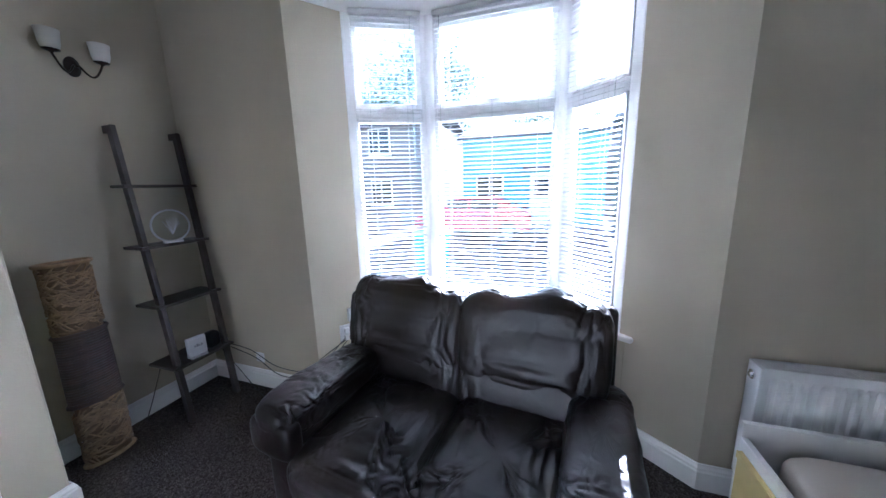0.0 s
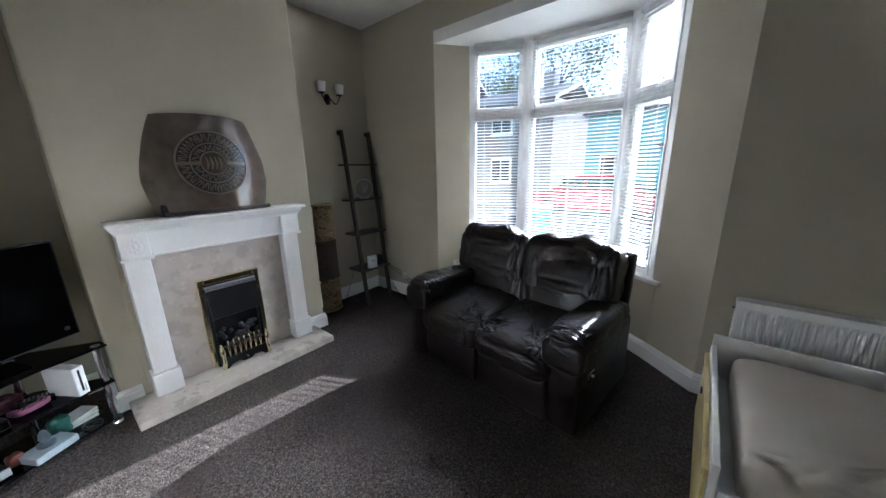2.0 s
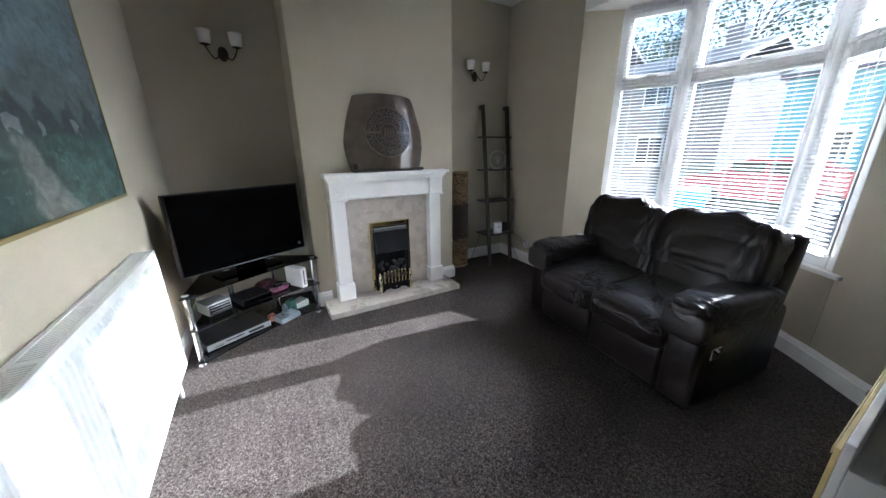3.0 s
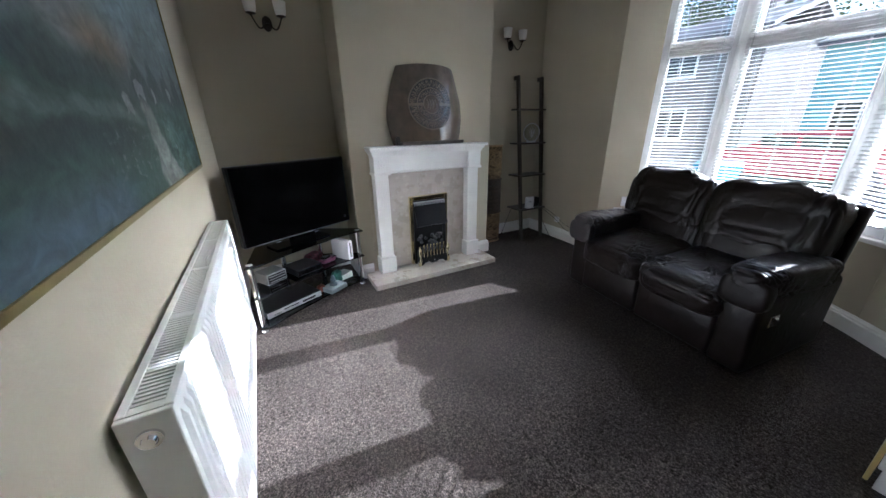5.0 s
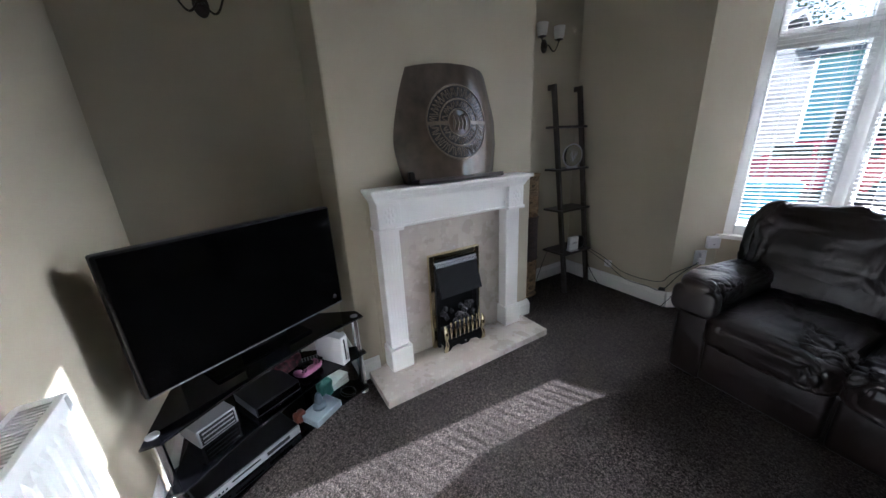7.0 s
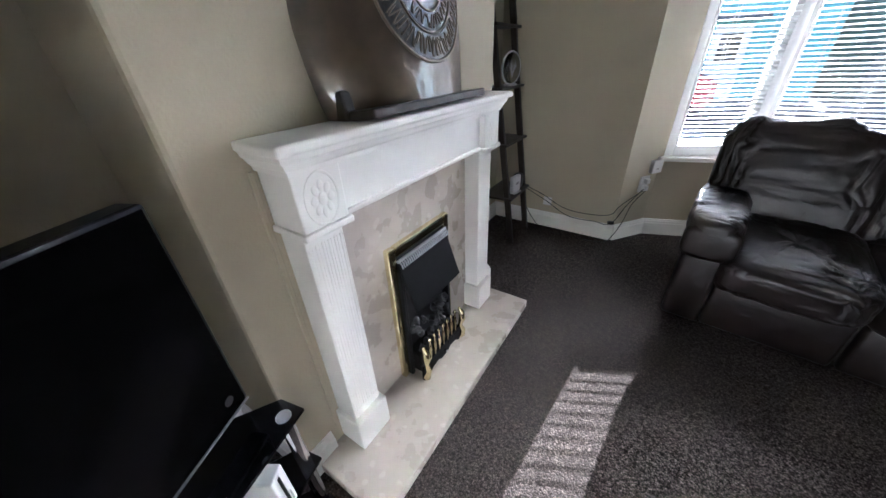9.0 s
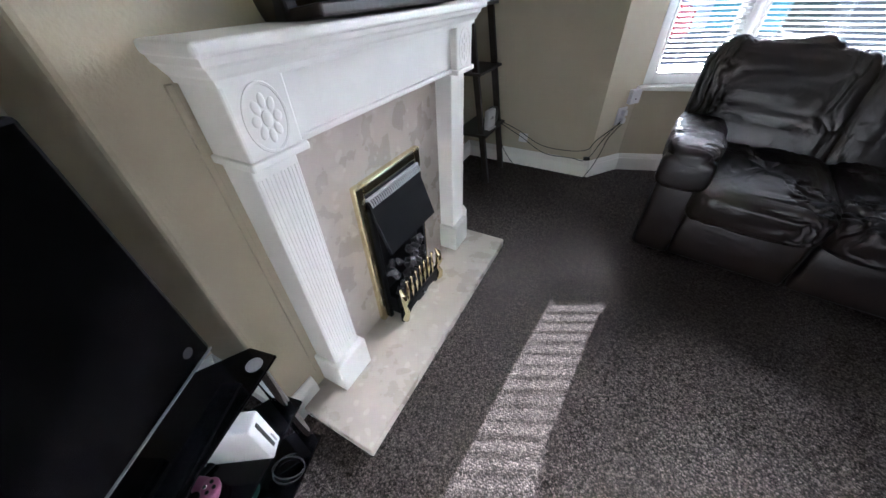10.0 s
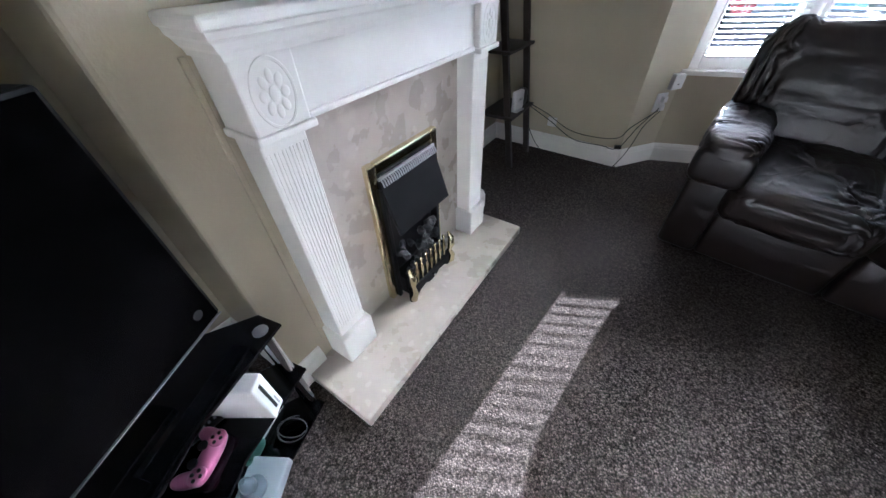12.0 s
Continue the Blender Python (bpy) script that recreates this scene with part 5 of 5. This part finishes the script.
sk = on_reveal(0.20, 0.40) @ Vector((0, -0.03, 0))
cable([(-0.12, 1.60, 0.385), (0.02, 1.685, 0.30), (0.22, 1.69, 0.205), (0.42, 1.68, 0.195), (0.57, 1.665, 0.23), (0.62, 1.70, 0.30), sk])
cable([(-0.12, 1.59, 0.38), (0.06, 1.68, 0.25), (0.26, 1.675, 0.150), (0.47, 1.665, 0.150), (0.585, 1.655, 0.160), (0.66, 1.735, 0.30), sk + Vector((0, 0, 0.02))])
cable([sk + Vector((0.01, 0, 0.0)), (0.69, 1.78, 0.30), (0.66, 1.735, 0.17), (0.62, 1.68, 0.06), (0.57, 1.64, 0.006), (0.42, 1.60, 0.005)], 0.0028)
cable([(-0.14, 1.58, 0.37), (-0.06, 1.66, 0.12), (0.05, 1.66, 0.006), (0.20, 1.60, 0.005)], 0.0028)
cable([(-0.33, 1.34, 0.37), (-0.36, 1.26, 0.12), (-0.35, 1.20, 0.006)], 0.0028)
ob = part("plug_adapter", boxed(-0.022, 0.022, -0.014, 0.014, -0.012, 0.012, 0.004), BLACK_PLASTIC)
ob.matrix_world = pose(0.585, 1.655, 0.168, 0, 0, 20)
tagged(ob, "small black plug adapter hanging on a cable", "plug adapter")


# ---- outside the bay: the street and the houses across it ----
ASPHALT = material("asphalt", (0.055, 0.054, 0.053), 0.9, color2=(0.042, 0.041, 0.040), scale=4, bump=0.3, bump_scale=120)
PAVING = material("paving", (0.17, 0.165, 0.16), 0.85, color2=(0.13, 0.125, 0.12), scale=3, bump=0.2, bump_scale=80)
TURQ = material("turquoise_render", (0.20, 0.50, 0.53), 0.8, color2=(0.17, 0.45, 0.48), scale=2)
STONE = material("grey_stone", (0.26, 0.25, 0.235), 0.85, color2=(0.19, 0.18, 0.165), scale=2.5, bump=0.5, bump_scale=10)
SLATE = material("roof_slate", (0.12, 0.12, 0.13), 0.6, color2=(0.08, 0.08, 0.09), scale=3)
DARK_PANE = material("dark_house_glass", (0.03, 0.035, 0.04), 0.08, scale=2)
LEAF = material("leaf_green", (0.085, 0.115, 0.035), 0.6, color2=(0.045, 0.07, 0.02), scale=5)
BARK = material("bark", (0.12, 0.09, 0.07), 0.9, color2=(0.07, 0.05, 0.04), scale=8, bump=0.5, bump_scale=20)
RED = material("red_car_paint", (0.42, 0.03, 0.04), 0.2, color2=(0.38, 0.025, 0.035), scale=2, coat=0.8)
BLUE_BIN = material("blue_bin_plastic", (0.03, 0.32, 0.48), 0.45, color2=(0.025, 0.27, 0.42), scale=4)
TYRE = material("tyre_rubber", (0.02, 0.02, 0.02), 0.8, scale=8)
GZ = -0.35
bm = bmesh.new()
ob = part("ground", prism(bm, [(-400, 2.45), (400, 2.45), (400, 900), (-400, 900)], GZ - 0.3, GZ), PAVING)
tagged(ob, "grey paved front yard and street ground", "ground", kind="structure")
ob = part("road", boxed(-60, 60, 6.2, 12.0, GZ - 0.1, GZ + 0.004), ASPHALT)
tagged(ob, "dark asphalt street in front of the house", "road", kind="structure")
ob = part("pavement", boxed(-60, 60, 12.0, 14.2, GZ - 0.1, GZ + 0.11, 0.02), PAVING)
tagged(ob, "grey raised pavement across the street", "pavement", kind="structure")


def house(x0, x1, y, eaves, mat, label, doors, rise=2.2):
    h = thing("house", pose(x0, y, GZ), label, "house", "houses across the street")
    w = x1 - x0
    part("wall", boxed(0, w, 0, 7, 0, eaves, 0.02), mat, h)
    bm = bmesh.new()
    pts = [(-0.3, eaves - 0.05), (3.5, eaves + rise), (7.3, eaves - 0.05), (7.3, eaves - 0.2), (3.5, eaves + rise - 0.2), (-0.3, eaves - 0.2)]
    ends = [[bm.verts.new((xx, yy, zz)) for yy, zz in pts] for xx in (-0.15, w + 0.15)]
    bm.faces.new(ends[0]), bm.faces.new(ends[1][::-1])
    for j in range(6):
        k = (j + 1) % 6
        bm.faces.new((ends[0][j], ends[0][k], ends[1][k], ends[1][j]))
    roof = part("roof", bm, SLATE, h)
    part("chimney", boxed(w * 0.7, w * 0.7 + 0.6, 3.1, 3.9, eaves + rise - 0.6, eaves + rise + 0.7, 0.03), STONE, roof)
    for k in range(max(int(w / 2.3), 1)):
        x = 0.6 + k * 2.3
        for z in (0.9, 3.4):
            if z + 1.2 > eaves:
                continue
            if k in doors and z < 1:
                d = part("door", boxed(x, x + 0.95, -0.06, 0.05, 0.12, 2.2, 0.02), UPVC, h)
                part("door_pane", boxed(x + 0.2, x + 0.75, -0.075, -0.06, 1.2, 2.0), DARK_PANE, d)
                part("porch_roof", boxed(x - 0.25, x + 1.2, -0.7, 0.02, 2.35, 2.47, 0.02), SLATE, h)
                continue
            wn = part("window", boxed(x, x + 1.2, -0.05, 0.05, z, z + 1.3, 0.015), UPVC, h)
            for s in (0.07, 0.63):
                part("pane", boxed(x + s, x + s + 0.5, -0.062, -0.05, z + 0.08, z + 1.22), DARK_PANE, wn)
            part("sill", boxed(x - 0.05, x + 1.25, -0.12, -0.01, z - 0.07, z - 0.005, 0.01), UPVC, wn)


house(-1.6, 4.2, 14.4, 3.9, TURQ, "turquoise rendered house with white windows across the street", (1,), 0.9)
house(-9.6, -3.4, 15.2, 4.9, STONE, "grey stone terraced house across the street", (0,), 1.2)
house(5.2, 12.0, 14.6, 4.2, STONE, "grey stone terraced house across the street", (1,), 0.9)
house(-17.0, -10.2, 15.2, 5.4, STONE, "grey stone terraced house across the street", (1,))


def parked_car(x, y):
    c = thing("car", pose(x, y, GZ), "red hatchback parked along the street", "car")
    prof = [(-1.95, 0.30), (-1.98, 0.62), (-1.75, 0.86), (-1.05, 0.95), (-0.45, 1.40), (0.85, 1.45), (1.55, 1.02), (1.92, 0.92), (1.98, 0.55), (1.92, 0.30)]
    bm = bmesh.new()
    cs = [[bm.verts.new((px, s * (0.80 if pz < 1.0 else 0.62), pz)) for px, pz in prof] for s in (-1, 1)]
    bm.faces.new(cs[0]), bm.faces.new(cs[1][::-1])
    for j in range(len(prof)):
        k = (j + 1) % len(prof)
        bm.faces.new((cs[0][j], cs[0][k], cs[1][k], cs[1][j]))
    bmesh.ops.bevel(bm, geom=list(bm.edges), offset=0.05, segments=3, affect="EDGES")
    body = part("body", bm, RED, c, smooth=50)
    for s in (-1, 1):
        for xs in ((-0.75, -0.05), (0.03, 0.95)):
            part("side_window", boxed(xs[0], xs[1], s * 0.735 - 0.02, s * 0.735 + 0.02, 1.02, 1.32, 0.03), DARK_PANE, body)
        for xw in (-1.2, 1.25):
            wh = part("wheel", lathe(bmesh.new(), [(0.20, -0.10), (0.30, -0.09), (0.31, 0.0), (0.30, 0.09), (0.20, 0.10)], 24, Matrix.Translation((xw, s * 0.74, 0.31)) @ Matrix.Rotation(radians(90), 4, "X")), TYRE, c, smooth=50)
            part("rim", lathe(bmesh.new(), [(0.19, -0.108), (0.19, 0.108)], 18, Matrix.Translation((xw, s * 0.74, 0.31)) @ Matrix.Rotation(radians(90), 4, "X")), SILVER, wh)
    part("headlight", boxed(-1.95, -1.80, -0.68, -0.45, 0.66, 0.78, 0.02), CLEAR, c)
    part("tail_light", boxed(1.84, 1.965, -0.70, -0.5, 0.70, 0.86, 0.02), RED, c)


parked_car(-0.4, 11.2)


def wheelie_bin(x, y):
    bn = thing("wheelie_bin", pose(x, y, GZ, 0, 0, 20), "bright blue plastic wheelie bin in the front yard", "bin")
    bm = bmesh.new()
    lo = [bm.verts.new(p) for p in ((-0.21, -0.24, 0.06), (0.21, -0.24, 0.06), (0.21, 0.22, 0.06), (-0.21, 0.22, 0.06))]
    hi = [bm.verts.new(p) for p in ((-0.28, -0.33, 1.0), (0.28, -0.33, 1.0), (0.28, 0.30, 1.0), (-0.28, 0.30, 1.0))]
    bm.faces.new(lo[::-1]), bm.faces.new(hi)
    for k in range(4):
        bm.faces.new((lo[k], lo[(k + 1) % 4], hi[(k + 1) % 4], hi[k]))
    bmesh.ops.bevel(bm, geom=list(bm.edges), offset=0.03, segments=2, affect="EDGES")
    part("body", bm, BLUE_BIN, bn)
    part("lid", boxed(-0.30, 0.30, -0.36, 0.33, 1.0, 1.07, 0.025), BLUE_BIN, bn)
    for s in (-1, 1):
        part("wheel", lathe(bmesh.new(), [(0.10, -0.03), (0.10, 0.03)], 18, Matrix.Translation((s * 0.25, 0.25, 0.10)) @ Matrix.Rotation(radians(90), 4, "Y")), TYRE, bn)


wheelie_bin(0.25, 5.0)


def tree(x, y, height, spread, seed):
    rng = random.Random(seed)
    t = thing("tree", pose(x, y, GZ), "leafy broad green tree behind the houses", "tree", "trees across the street")
    bm = bmesh.new()
    tube(bm, [(0, 0, 0), (0.1, 0, height * 0.3), (0.0, 0.1, height * 0.55), (0.2, 0, height * 0.85)], [0.22, 0.17, 0.12, 0.03], 9)
    tips = []
    for k in range(11):
        a, z = rng.uniform(0, 6.28), height * rng.uniform(0.35, 0.7)
        tip = Vector((math.cos(a) * spread * rng.uniform(0.5, 1), math.sin(a) * spread * rng.uniform(0.5, 1), z + height * rng.uniform(0.1, 0.32)))
        tube(bm, [(0.05, 0, z), (tip.x * 0.5, tip.y * 0.5, (z + tip.z) / 2 + 0.2), tip], [0.08, 0.05, 0.015], 6)
        tips.append(tip)
    part("trunk", bm, BARK, t)
    tips.append(Vector((0.2, 0, height)))
    verts, faces = [], []
    for tip in tips:
        for k in range(320):
            c = tip + Vector((rng.gauss(0, 1), rng.gauss(0, 1), rng.gauss(0, 0.7))) * spread * 0.26
            u = Vector((rng.uniform(-1, 1), rng.uniform(-1, 1), rng.uniform(-1, 1))).normalized() * rng.uniform(0.08, 0.15)
            v = u.orthogonal().normalized() * 0.06
            i = len(verts)
            verts += [c - u, c + v, c + u, c - v]
            faces.append((i, i + 1, i + 2, i + 3))
    me = bpy.data.meshes.new("crown")
    me.from_pydata(verts, [], faces)
    me.materials.append(LEAF)
    cr = new("crown", me)
    cr.parent = t


for x, y, h, s, seed in ((-6.5, 24, 10.5, 3.2, 2), (1.0, 30, 7.0, 3.0, 3), (5.2, 30, 7.0, 3.0, 4), (9.5, 30, 7.2, 3.2, 5), (-12.0, 27, 11, 3.5, 6)):
    tree(x, y, h, s, seed)
